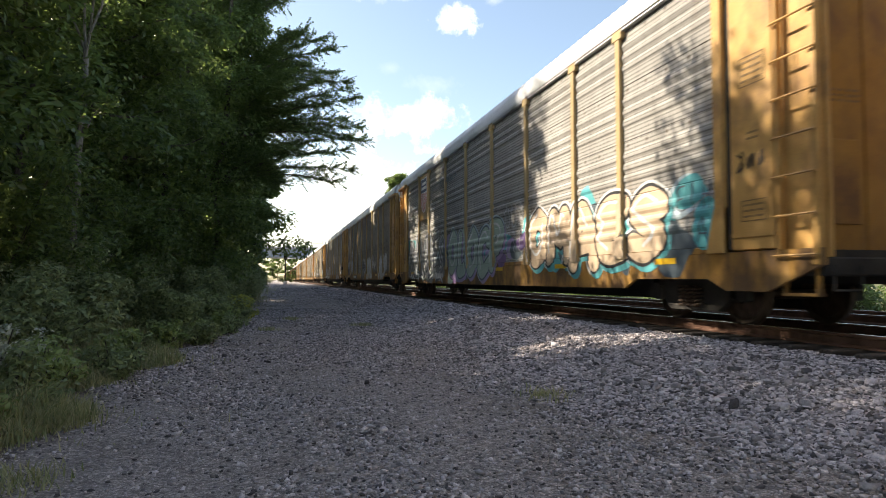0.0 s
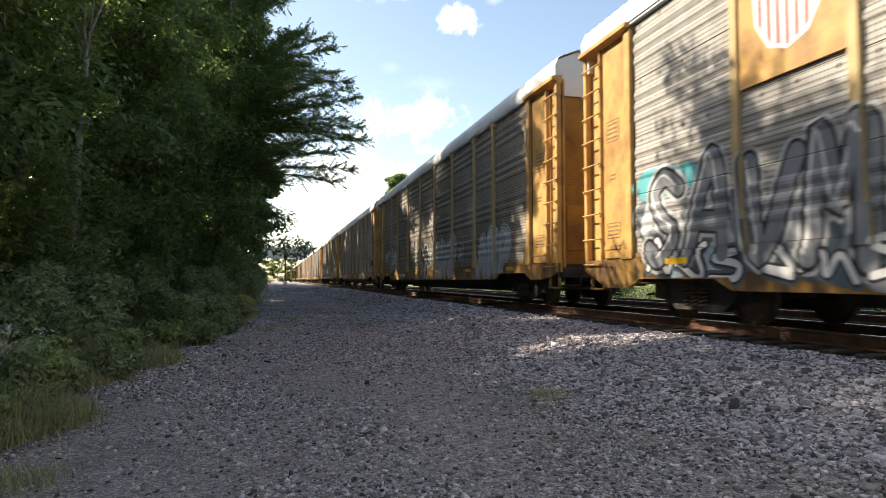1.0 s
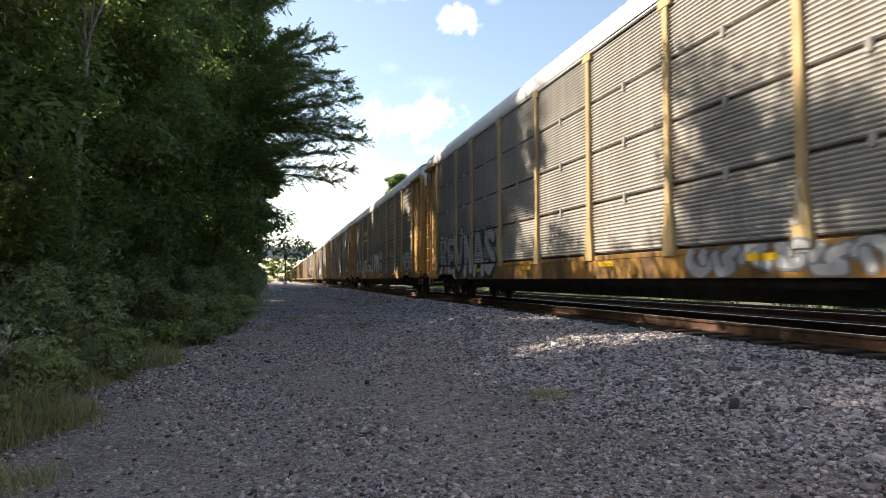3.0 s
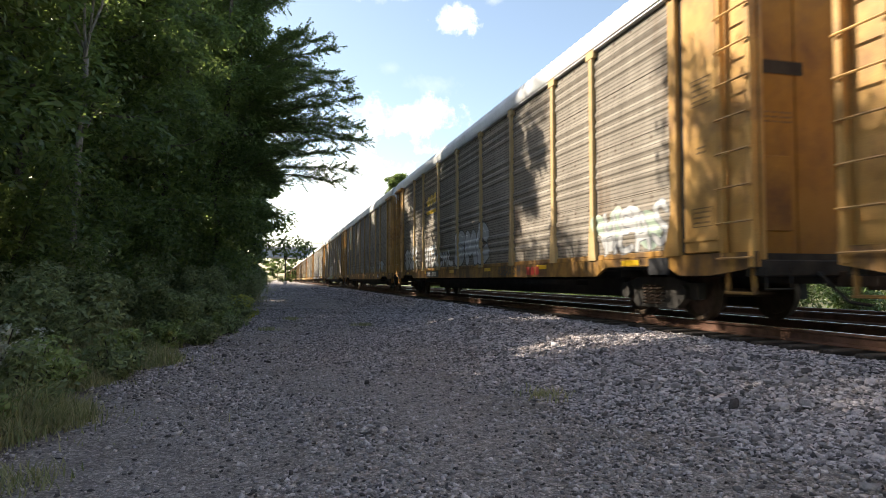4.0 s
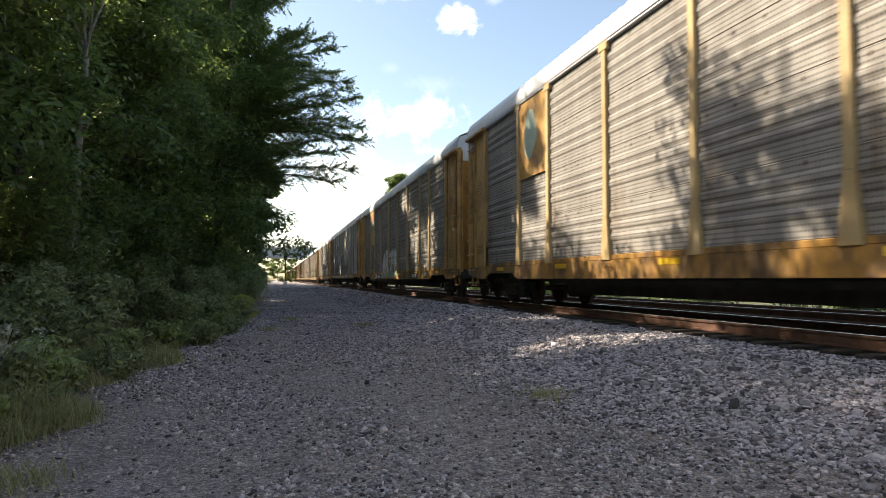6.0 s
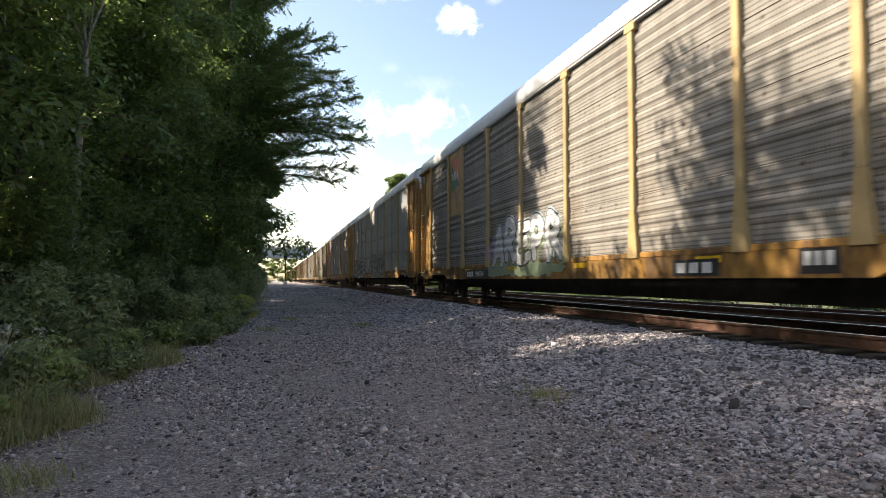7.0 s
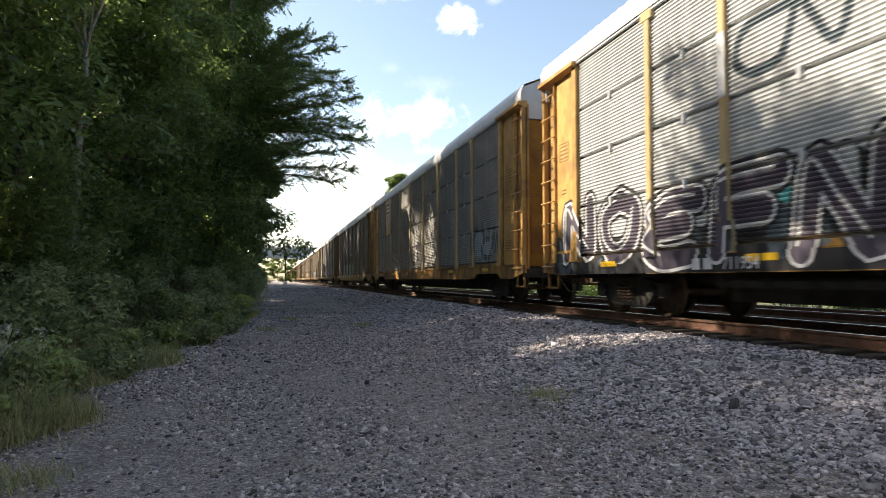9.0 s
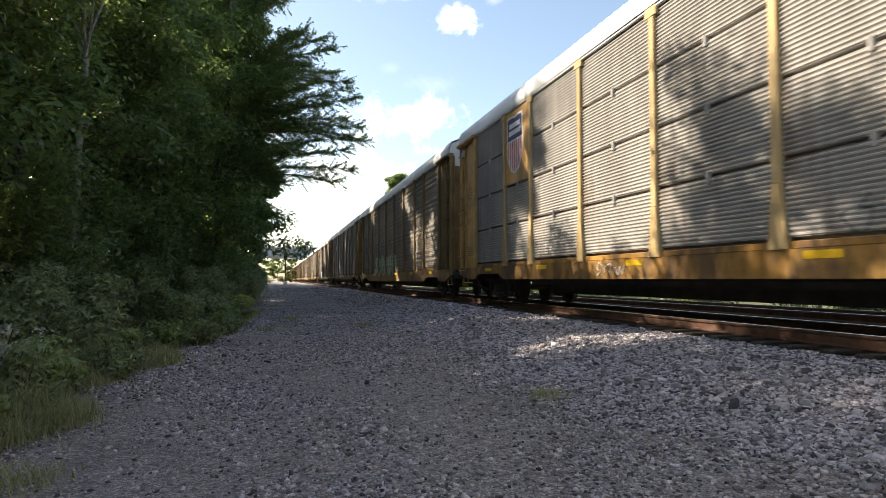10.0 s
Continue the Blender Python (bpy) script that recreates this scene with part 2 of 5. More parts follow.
def prism(bm, profile, axis, a, b):
    """Extrude a closed outline of (u, v) along an axis: 'y' takes (x, z), 'x' takes (y, z), 'z' takes (x, y)."""
    def at(u, v, w):
        if axis == "z":
            return (u, v, w)
        return (u, w, v) if axis == "y" else (w, u, v)
    r0 = [bm.verts.new(at(u, v, a)) for u, v in profile]
    r1 = [bm.verts.new(at(u, v, b)) for u, v in profile]
    n = len(profile)
    for i in range(n):
        bm.faces.new((r0[i], r0[(i + 1) % n], r1[(i + 1) % n], r1[i]))
    bm.faces.new(r0[::-1])
    bm.faces.new(r1)
    bmesh.ops.recalc_face_normals(bm, faces=bm.faces[:])
    return bm


def limb(bm, pts, r0, r1, n=8):
    """A bent tapered limb through the points, in one skin."""
    rings = []
    pts = [Vector(p) for p in pts]
    for i, p in enumerate(pts):
        d = (pts[min(i + 1, len(pts) - 1)] - pts[max(i - 1, 0)]).normalized()
        q = d.to_track_quat("Z", "Y").to_matrix()
        r = r0 + (r1 - r0) * i / (len(pts) - 1)
        rings.append([bm.verts.new(p + q @ Vector((r * math.cos(2 * math.pi * k / n), r * math.sin(2 * math.pi * k / n), 0))) for k in range(n)])
    for a, b in zip(rings, rings[1:]):
        for k in range(n):
            bm.faces.new((a[k], a[(k + 1) % n], b[(k + 1) % n], b[k]))
    bm.faces.new(rings[-1])


def mesh_from(name, verts, faces, material, smooth=False):
    """A mesh from numpy arrays: verts n x 3, faces m x k."""
    me = bpy.data.meshes.new(name)
    k = faces.shape[1]
    me.vertices.add(len(verts))
    me.vertices.foreach_set("co", np.asarray(verts, dtype=np.float32).ravel())
    me.loops.add(faces.size)
    me.loops.foreach_set("vertex_index", faces.astype(np.int32).ravel())
    me.polygons.add(len(faces))
    me.polygons.foreach_set("loop_start", np.arange(0, faces.size, k, dtype=np.int32))
    me.update(calc_edges=True)
    me.materials.append(material)
    if smooth:
        me.polygons.foreach_set("use_smooth", np.ones(len(faces), dtype=bool))
    return me


# ---- ground ----
def smooth(a, b, v):
    t = np.clip((v - a) / (b - a), 0, 1)
    return t * t * (3 - 2 * t)


def ground_height(x, y):
    """Gravel path by the eye, shoulder of the ballast up to the sleepers, rising slowly to the level of the track far off."""
    x, y = np.asarray(x, float), np.asarray(y, float)
    base = 0.42 * smooth(10, 90, y)
    bed = RAIL_TOP - 0.24
    h = base + (bed - base) * smooth(3.2, 6.0, x)
    h = np.where(x > 14.5, bed - 0.5 * smooth(14.5, 17, x), h)
    bank = 0.35 * smooth(-2.0, -6.0, x) * smooth(200, 60, np.abs(y))
    wave = 0.035 * np.sin(x * 1.7 + 0.6 * y) * np.sin(0.9 * y - 0.4 * x) * (1 - smooth(5.0, 6.4, x))
    return h + bank + wave


def build_ground():
    xs = np.unique(np.concatenate([np.linspace(-2500, -60, 14), np.linspace(-60, -8, 27), np.linspace(-8, 8, 81), np.linspace(8, 40, 33), np.linspace(40, 2500, 14)]))
    ys = np.unique(np.concatenate([np.linspace(-2500, -60, 14), np.linspace(-60, -4, 29), np.linspace(-4, 26, 121), np.linspace(26, 120, 95), np.linspace(120, 3000, 20)]))
    X, Y = np.meshgrid(xs, ys)
    Z = ground_height(X, Y)
    v = np.stack([X, Y, Z], -1).reshape(-1, 3)
    nx, ny = len(xs), len(ys)
    i = (np.arange(ny - 1)[:, None] * nx + np.arange(nx - 1)[None]).ravel()
    f = np.stack([i, i + 1, i + nx + 1, i + nx], -1)
    m = M["gravel"]
    nt = m.node_tree
    b = nt.nodes["Principled BSDF"]
    ln, mk = nt.links.new, nt.nodes.new
    base = b.inputs["Base Color"].links[0].from_socket
    co, sep, nz = mk("ShaderNodeTexCoord"), mk("ShaderNodeSeparateXYZ"), mk("ShaderNodeTexNoise")
    nz.inputs["Scale"].default_value, nz.inputs["Detail"].default_value = 1.1, 7.0
    ln(co.outputs["Object"], sep.inputs["Vector"])
    ln(co.outputs["Object"], nz.inputs["Vector"])
    # grit: small stones of many greys, packed close, darkened along their edges
    for scale, amt in ((42.0, 0.55), (95.0, 0.4)):
        vo, vd, mr, mx = mk("ShaderNodeTexVoronoi"), mk("ShaderNodeTexVoronoi"), mk("ShaderNodeMapRange"), mk("ShaderNodeMixRGB")
        vd.feature = "DISTANCE_TO_EDGE"
        for q in (vo, vd):
            q.inputs["Scale"].default_value = scale
            ln(co.outputs["Object"], q.inputs["Vector"])
        bw, tone = mk("ShaderNodeSeparateColor"), mk("ShaderNodeMapRange")
        ln(vo.outputs["Color"], bw.inputs["Color"])
        ln(bw.outputs["Red"], tone.inputs["Value"])
        tone.inputs["To Min"].default_value, tone.inputs["To Max"].default_value = 0.35, 1.75
        mr.inputs["From Max"].default_value, mr.inputs["To Min"].default_value = 0.1, 0.45
        ln(vd.outputs["Distance"], mr.inputs["Value"])
        mu, hs = mk("ShaderNodeMath"), mk("ShaderNodeHueSaturation")
        mu.operation = "MULTIPLY"
        ln(tone.outputs["Result"], mu.inputs[0])
        ln(mr.outputs["Result"], mu.inputs[1])
        ln(mu.outputs["Value"], hs.inputs["Value"])
        ln(base, hs.inputs["Color"])
        mx.inputs["Fac"].default_value = amt
        ln(base, mx.inputs["Color1"])
        ln(hs.outputs["Color"], mx.inputs["Color2"])
        base = mx.outputs["Color"]
        bp = mk("ShaderNodeBump")
        bp.inputs["Strength"].default_value, bp.inputs["Distance"].default_value = 0.8, 0.6 / scale
        ln(mr.outputs["Result"], bp.inputs["Height"])
        ln(b.inputs["Normal"].links[0].from_socket, bp.inputs["Normal"])
        ln(bp.outputs["Normal"], b.inputs["Normal"])
    # leaf litter under the wood, earth worn bare along the path, dry soil beyond the tracks
    for sign, edge, width, colour in ((-1, 2.1, 0.9, (0.075, 0.055, 0.035)), (1, 14.6, 1.2, (0.12, 0.12, 0.05))):
        a, r, mx = mk("ShaderNodeMath"), mk("ShaderNodeMapRange"), mk("ShaderNodeMixRGB")
        a.operation = "MULTIPLY_ADD"
        a.inputs[1].default_value = sign
        s2 = mk("ShaderNodeMath")
        s2.operation = "MULTIPLY_ADD"
        s2.inputs[1].default_value, s2.inputs[2].default_value = 2.4, -1.2
        ln(nz.outputs["Fac"], s2.inputs[0])
        ln(sep.outputs["X"], a.inputs[0])
        ln(s2.outputs["Value"], a.inputs[2])
        r.inputs["From Min"].default_value, r.inputs["From Max"].default_value = edge - width / 2, edge + width / 2
        ln(a.outputs["Value"], r.inputs["Value"])
        ln(r.outputs["Result"], mx.inputs["Fac"])
        ln(base, mx.inputs["Color1"])
        mx.inputs["Color2"].default_value = (*colour, 1)
        base = mx.outputs["Color"]
    ln(base, b.inputs["Base Color"])
    ob = new("ground", mesh_from("ground", v, f, m, True))
    return tagged(ob, "grey crushed-stone path and shoulder beside the railway", "ground", kind="structure")


build_ground()


# ---- tracks ----
def rail_profile():
    return [(-0.07, 0), (0.07, 0), (0.07, 0.012), (0.012, 0.035), (0.012, 0.125), (0.036, 0.135), (0.036, 0.163), (0.028, 0.17), (-0.028, 0.17),
            (-0.036, 0.163), (-0.036, 0.135), (-0.012, 0.125), (-0.012, 0.035), (-0.07, 0.012)]


def build_track(x, label):
    track = thing("railway_track", label, "track", kind="structure")
    for dx in (-0.752, 0.752):
        bm = bmesh.new()
        prism(bm, [(u + x + dx, v + RAIL_TOP - 0.17) for u, v in rail_profile()], "y", -60, 900)
        part("rail", bm, M["rail"], track, "rusty steel rail")
        bm = bmesh.new()
        box(bm, x + dx - 0.026, x + dx + 0.026, -60, 900, RAIL_TOP - 0.002, RAIL_TOP + 0.004)
        part("rail_head", bm, M["polished"], track, "worn shiny running surface")
    proto = None
    rest = bmesh.new()
    for i in range(700):
        y = -12 + i * 0.53
        dy, dx, rz = random.uniform(-0.03, 0.03), random.uniform(-0.06, 0.06), random.uniform(-0.9, 0.9)
        if i < 150:
            if proto is None:
                bm = bmesh.new()
                box(bm, -1.3, 1.3, -0.115, 0.115, -0.18, 0, 0.012)
                proto = part("sleeper", bm, M["sleeper"], track)
                proto.matrix_basis = pose(x + dx, y + dy, RAIL_TOP - 0.172, 0, 0, rz)
            else:
                share("sleeper", proto, track, pose(x + dx, y + dy, RAIL_TOP - 0.172, 0, 0, rz))
        else:
            box(rest, x - 1.3 + dx, x + 1.3 + dx, y - 0.115, y + 0.115, RAIL_TOP - 0.35, RAIL_TOP - 0.172)
    tagged(part("far_sleepers", rest, M["sleeper"], track), kind="stuff")
    return track


build_track(TRACK_X, "railway track with rusty rails on dark wooden sleepers")
build_track(FAR_TRACK_X, "second railway track with shiny rails behind the train")


# ---- train ----
HALF = 13.58                     # half the body's length
BAYS = (2.75, 1.95, 2.8, 2.8, 2.8, 2.8, 2.8, 1.95, 2.75)
END = 1.88
EDGES = [-HALF + END + sum(BAYS[:i]) for i in range(10)]
FACE = 1.46                      # plane of the side panels
POST_FACE = 1.53


def rib_profile():
    """Three pressed ribs to a row of sheeting, four rows."""
    pts, row = [], (PZ1 - PZ0) / 4
    for r in range(4):
        z = PZ0 + r * row
        pts += [(z, 0.0), (z + 0.012, 0.012)]
        for c in (0.34, 0.55, 0.76):
            pts += [(z + c - 0.085, 0.012), (z + c - 0.055, 0.024), (z + c - 0.03, 0.034), (z + c + 0.015, 0.037), (z + c + 0.05, 0.028), (z + c + 0.085, 0.012)]
        pts += [(z + row - 0.015, 0.012)]
    return pts + [(PZ1, 0.0)]


def slat_profile():
    """Narrow slats, with an open slot between the four rows of sheeting."""
    pts, row = [], (PZ1 - PZ0) / 4
    for r in range(4):
        z = PZ0 + r * row
        pts += [(z, -0.10), (z + 0.05, -0.10), (z + 0.052, 0.02)]
        n = 15
        step = (row - 0.06) / n
        for i in range(n):
            a = z + 0.054 + i * step
            pts += [(a, 0.018), (a + step * 0.3, 0.036), (a + step * 0.62, 0.036), (a + step * 0.8, 0.012)]
        pts += [(z + row - 0.002, 0.018)]
    return pts + [(PZ1, -0.1)]


PROFILES = {"rib": rib_profile(), "slat": slat_profile()}


def sheet(profile, width):
    bm = bmesh.new()
    a = [bm.verts.new((-d, -width / 2, z)) for z, d in profile]
    b = [bm.verts.new((-d, width / 2, z)) for z, d in profile]
    for i in range(len(profile) - 1):
        bm.faces.new((a[i], b[i], b[i + 1], a[i + 1]))
    return bm


def post_mesh(flare=True):
    """Upright post, set proud of the sheeting, with a flared foot."""
    bm = bmesh.new()
    h = 0.075
    box(bm, -0.05, 0.05, -h, h, PZ0 + 0.75, PZ1 + 0.02, 0.008)
    prism(bm, [(-h, PZ0 + 0.75), (-h - 0.09, PZ0 - 0.1), (h + 0.09, PZ0 - 0.1), (h, PZ0 + 0.75)], "x", -0.055, 0.05)
    box(bm, -0.06, 0.05, -0.17, 0.17, PZ1 - 0.12, PZ1 + 0.06, 0.006)
    return bm


def roof_mesh():
    prof = [(-1.57, 5.38), (-1.57, 5.62), (-1.47, 5.84), (-1.02, 6.03), (0, 6.12), (1.02, 6.03), (1.47, 5.84), (1.57, 5.62), (1.57, 5.38)]
    n = int(2 * HALF / 0.1)
    v = []
    for j in range(n + 1):
        y = -HALF + 2 * HALF * j / n
        up = 0.022 if j % 3 == 1 else 0.0
        for i, (x, z) in enumerate(prof):
            edge = 0 < i < len(prof) - 1
            v.append((x, y, z + (up if edge else 0)))
    k = len(prof)
    f = [(j * k + i, j * k + i + 1, (j + 1) * k + i + 1, (j + 1) * k + i) for j in range(n) for i in range(k - 1)]
    return mesh_from("roof", np.array(v), np.array(f)[:, ::-1], M["roof"])


def ladder_mesh():
    bm = bmesh.new()
    box(bm, -0.06, 0.06, -0.36, -0.25, 0.85, 5.3, 0.01)
    box(bm, -0.05, 0.05, 0.27, 0.33, 0.95, 5.3, 0.01)
    return bm


def rung_mesh():
    bm = bmesh.new()
    tube(bm, (-0.1, -0.36, 0), (-0.1, 0.34, 0), 0.016, n=6)
    tube(bm, (-0.1, -0.34, 0), (-0.02, -0.34, 0), 0.016, n=6)
    tube(bm, (-0.1, 0.32, 0), (-0.02, 0.32, 0), 0.016, n=6)
    return bm


def wheelset_mesh():
    bm = bmesh.new()
    tube(bm, (-0.95, 0, 0), (0.95, 0, 0), 0.075, n=12)
    for sx in (-1, 1):
        n = 28
        rings = []
        for r, x in ((0.10, 0.80), (0.16, 0.835), (0.36, 0.79), (0.40, 0.83), (0.452, 0.83), (0.457, 0.74), (0.485, 0.72), (0.485, 0.69), (0.38, 0.69), (0.36, 0.72), (0.10, 0.70)):
            rings.append([bm.verts.new((sx * x, r * math.cos(2 * math.pi * i / n), r * math.sin(2 * math.pi * i / n))) for i in range(n)])
        for a, b in zip(rings, rings[1:]):
            for i in range(n):
                bm.faces.new((a[i], a[(i + 1) % n], b[(i + 1) % n], b[i]))
    bmesh.ops.recalc_face_normals(bm, faces=bm.faces[:])
    return bm


def side_frame_mesh():
    bm = bmesh.new()
    out = [(-1.25, 0.62), (-1.05, 0.62), (-0.55, 0.72), (0.55, 0.72), (1.05, 0.62), (1.25, 0.62), (1.25, 0.36), (1.12, 0.34), (0.95, 0.42), (0.62, 0.18), (-0.62, 0.18),
           (-0.95, 0.42), (-1.12, 0.34), (-1.25, 0.36)]
    prism(bm, out, "x", -0.07, 0.07)
    for y in (-0.89, 0.89):
        tube(bm, (-0.16, y, 0.457), (0.1, y, 0.457), 0.13, n=14)
    return bm


def spring_mesh():
    """One coil spring as a wound rod."""
    bm = bmesh.new()
    pts = [(-0.11 + 0.075 * math.cos(a * 0.785), 0.075 * math.sin(a * 0.785), 0.24 + 0.0078 * a) for a in range(45)]
    limb(bm, pts, 0.017, 0.017, 5)
    return bm


def stencil_mesh(w, h, lines, framed=True):
    """Thin printed lines, in a frame or free, on a face that looks to -x."""
    bm = bmesh.new()
    if framed:
        for z in (-h, h):
            box(bm, -0.003, 0.001, -w, w, z - 0.008, z + 0.008)
        for y in (-w, w):
            box(bm, -0.003, 0.001, y - 0.008, y + 0.008, -h, h)
    for i in range(lines):
        z = h * (1 - (2 * i + 1.6) / (lines + 0.6))
        y = w * 0.85
        for k, n in enumerate((0.5, 0.34, 0.62)):
            e = y - w * n
            box(bm, -0.003, 0.001, max(e, -w * 0.85), y, z - h * 0.3 / lines, z + h * 0.3 / lines)
            y = e - w * 0.07
    return bm


def stirrup_mesh():
    bm = bmesh.new()
    for y in (-0.26, 0.26):
        box(bm, -0.03, 0.03, y - 0.03, y + 0.03, 0.5, 0.95, 0.006)
    box(bm, -0.05, 0.05, -0.29, 0.29, 0.47, 0.51, 0.006)
    return bm


M["stencil"] = surface("faded_stencil_ink", (0.17, 0.1, 0.04), (0.27, 0.16, 0.06), 8, 0.7, bump=0.0)


def build_brake(car, yellow):
    """Hand brake beside the end beam."""
    brake = new("hand_brake")
    brake.parent = car
    brake.matrix_basis = pose(-POST_FACE - 0.02, -HALF + END - 0.28, 1.75)
    b = bmesh.new()
    box(b, -0.08, 0.06, -0.11, 0.11, -0.12, 0.2, 0.02)
    part("gear_box", b, M["wheel"], brake)
    b = bmesh.new()
    ring = [(-0.14, 0.19 * math.cos(i * 0.5236), -0.16 + 0.19 * math.sin(i * 0.5236)) for i in range(13)]
    limb(b, ring, 0.016, 0.016, 6)
    for i in (0, 4, 8):
        tube(b, (-0.14, 0, -0.16), ring[i], 0.012, n=5)
    part("wheel_rim", b, M["wheel"], brake, "rusty hand-brake wheel")
    b = bmesh.new()
    limb(b, [(-0.06, 0.02, 0.15), (-0.1, 0.06, 0.32), (-0.06, 0.0, 0.5)], 0.02, 0.012, 6)
    part("lever", b, M["wheel"], brake)
    b = bmesh.new()
    box(b, -0.12, 0.05, -0.34, 0.22, -0.62, -0.56, 0.01)
    part("step", b, yellow, brake)


def build_car(style, sill_foot, steel, yellow, sill, post_mat, door, brake_gear=False, ribbed=False, name="autorack_car"):
    car = thing(name, "yellow and galvanised enclosed car-carrier wagon on the track", "railway wagon", "wagons of the train")
    roof = new("roof", roof_mesh())
    roof.parent = car
    tagged(roof, "pale corrugated metal roof")
    bm = bmesh.new()
    box(bm, -1.35, 1.35, -HALF + 0.1, HALF - 0.1, 0.86, 1.04)
    box(bm, -0.3, 0.3, -HALF + 0.1, HALF - 0.1, 0.62, 0.86)
    box(bm, -0.42, 0.42, -8.3, 8.3, 0.32, 0.7)
    box(bm, -1.25, -0.95, -7.6, 7.6, 0.56, 0.66)
    box(bm, 0.95, 1.25, -7.6, 7.6, 0.56, 0.66)
    for y in np.arange(-12, 12.1, 2.4):
        box(bm, -1.3, 1.3, y - 0.06, y + 0.06, 0.72, 0.86)
    part("underframe", bm, M["black"], car, "grimy black underframe")
    # one side, then the other turned about
    protos = {}

    def put(key, maker, material, m, label=""):
        if key in protos:
            o = share(key[0], protos[key], car, m)
        else:
            o = protos[key] = part(key[0], maker(), material, car, label)
            o.matrix_basis = m
        if label:
            tagged(o, label)
        return o

    for turn in (0, 180):
        R = pose(0, 0, 0, 0, 0, turn)

        def sill_mesh():
            b = bmesh.new()
            f = sill_foot
            out = [(-HALF, 0.85), (-HALF + 0.9, f), (-HALF + 1.7, f), (-HALF + 2.1, f + 0.17), (-HALF + 4.1, f + 0.17), (-HALF + 4.5, f), (HALF - 4.5, f), (HALF - 4.1, f + 0.17),
                   (HALF - 2.1, f + 0.17), (HALF - 1.7, f), (HALF - 0.9, f), (HALF, 0.85), (HALF, 1.06), (-HALF, 1.06)]
            prism(b, out, "x", -POST_FACE, -POST_FACE + 0.06)
            return b

        put(("side_sill",), sill_mesh, sill, R, "grimy yellow side sill")

        def reflector():
            b = bmesh.new()
            box(b, -POST_FACE - 0.006, -POST_FACE + 0.002, -0.3, 0.3, 0.93, 1.03)
            return b
        for y in (-10.4, -6.3, -2.1, 2.1, 6.3, 10.4):
            put(("reflector",), reflector, M["reflector"], R @ pose(0, y, 0), "yellow reflective strip")

        def ledge():
            b = bmesh.new()
            box(b, -POST_FACE + 0.03, -FACE + 0.12, EDGES[0], EDGES[-1], 1.062, PZ0, 0.01)
            return b

        put(("lower_rail",), ledge, sill, R)

        def chord():
            b = bmesh.new()
            box(b, -POST_FACE - 0.02, -FACE + 0.12, -HALF + 0.05, HALF - 0.05, PZ1 + 0.004, PZ1 + 0.1, 0.01)
            return b

        put(("top_rail",), chord, M["roof"], R)
        for w, a in zip(BAYS, EDGES):
            put(("side_panel", w), lambda: sheet(PROFILES[style], w - 0.1), steel, R @ pose(-FACE, a + w / 2, 0), "perforated galvanised steel panel")
        if style == "slat":
            def clip_mesh():
                b = bmesh.new()
                box(b, -0.05, 0.03, -0.03, 0.03, -0.11, 0.07, 0.006)
                return b
            for w, a in zip(BAYS, EDGES):
                for row in (1, 2, 3):
                    put(("clip",), clip_mesh, steel, R @ pose(-FACE - 0.02, a + w / 2, PZ0 + row * (PZ1 - PZ0) / 4 + 0.02))
        for y in EDGES[1:-1]:
            put(("post",), post_mesh, post_mat, R @ pose(-POST_FACE + 0.03, y, 0))
        for side in (-1, 1):
            def end_beam():
                b = bmesh.new()
                box(b, -0.06, 0.05, -0.1, 0.1, PZ0 - 0.1, PZ1 + 0.02, 0.01)
                prism(b, [(-0.1, PZ0 + 0.55), (-0.1, PZ0 - 0.1), (0.3, PZ0 - 0.1), (0.1, PZ0 + 0.55)], "x", -0.062, 0.04)
                return b
            E = R @ pose(0, 0, 0, 0, 0, 0)
            put(("end_beam", side), end_beam, yellow, E @ pose(-POST_FACE + 0.03, side * (HALF - END) + side * 0.1, 0))

            def corner():
                b = bmesh.new()
                box(b, -0.03, 0.04, -0.42, 0.42, PZ0 - 0.08, PZ1 + 0.0, 0.015)
                box(b, -0.05, 0.0, -0.40, 0.40, PZ0 + 0.1, PZ0 + 0.16)
                return b
            put(("corner_panel",), corner, yellow, E @ pose(-POST_FACE + 0.07, side * (HALF - 1.18), 0))
            face = -POST_FACE + 0.038
            tagged(put(("stencil_box",), lambda: stencil_mesh(0.24, 0.2, 4), M["stencil"], E @ pose(face, side * (HALF - 1.14), 3.55), "small framed dark stencil"), kind="stuff")
            tagged(put(("stencil_low",), lambda: stencil_mesh(0.24, 0.14, 3), M["stencil"], E @ pose(face, side * (HALF - 1.14), 1.62), "small framed dark stencil"), kind="stuff")
            tagged(put(("stencil_line",), lambda: stencil_mesh(0.14, 0.1, 2, False), M["stencil"], E @ pose(face, side * (HALF - 1.14), 2.65), "short dark stencilled print"), kind="stuff")
            put(("stirrup_step",), stirrup_mesh, sill, E @ pose(-POST_FACE + 0.1, side * (HALF - 0.4), 0), "bent steel stirrup step")

            def awning():
                b = bmesh.new()
                prism(b, [(-0.16, PZ1 - 0.02), (0.1, PZ1 - 0.1), (0.1, PZ1 + 0.1), (-0.16, PZ1 + 0.06)], "y", -END / 2, END / 2)
                return b
            put(("corner_awning",), awning, yellow, E @ pose(-POST_FACE + 0.04, side * (HALF - END / 2), 0))

            # solid black strip in place of the shade inside the gap
            def slot():
                b = bmesh.new()
                box(b, -0.01, 0.05, -0.06, 0.06, PZ0 - 0.05, PZ1, 0.004)
                return b
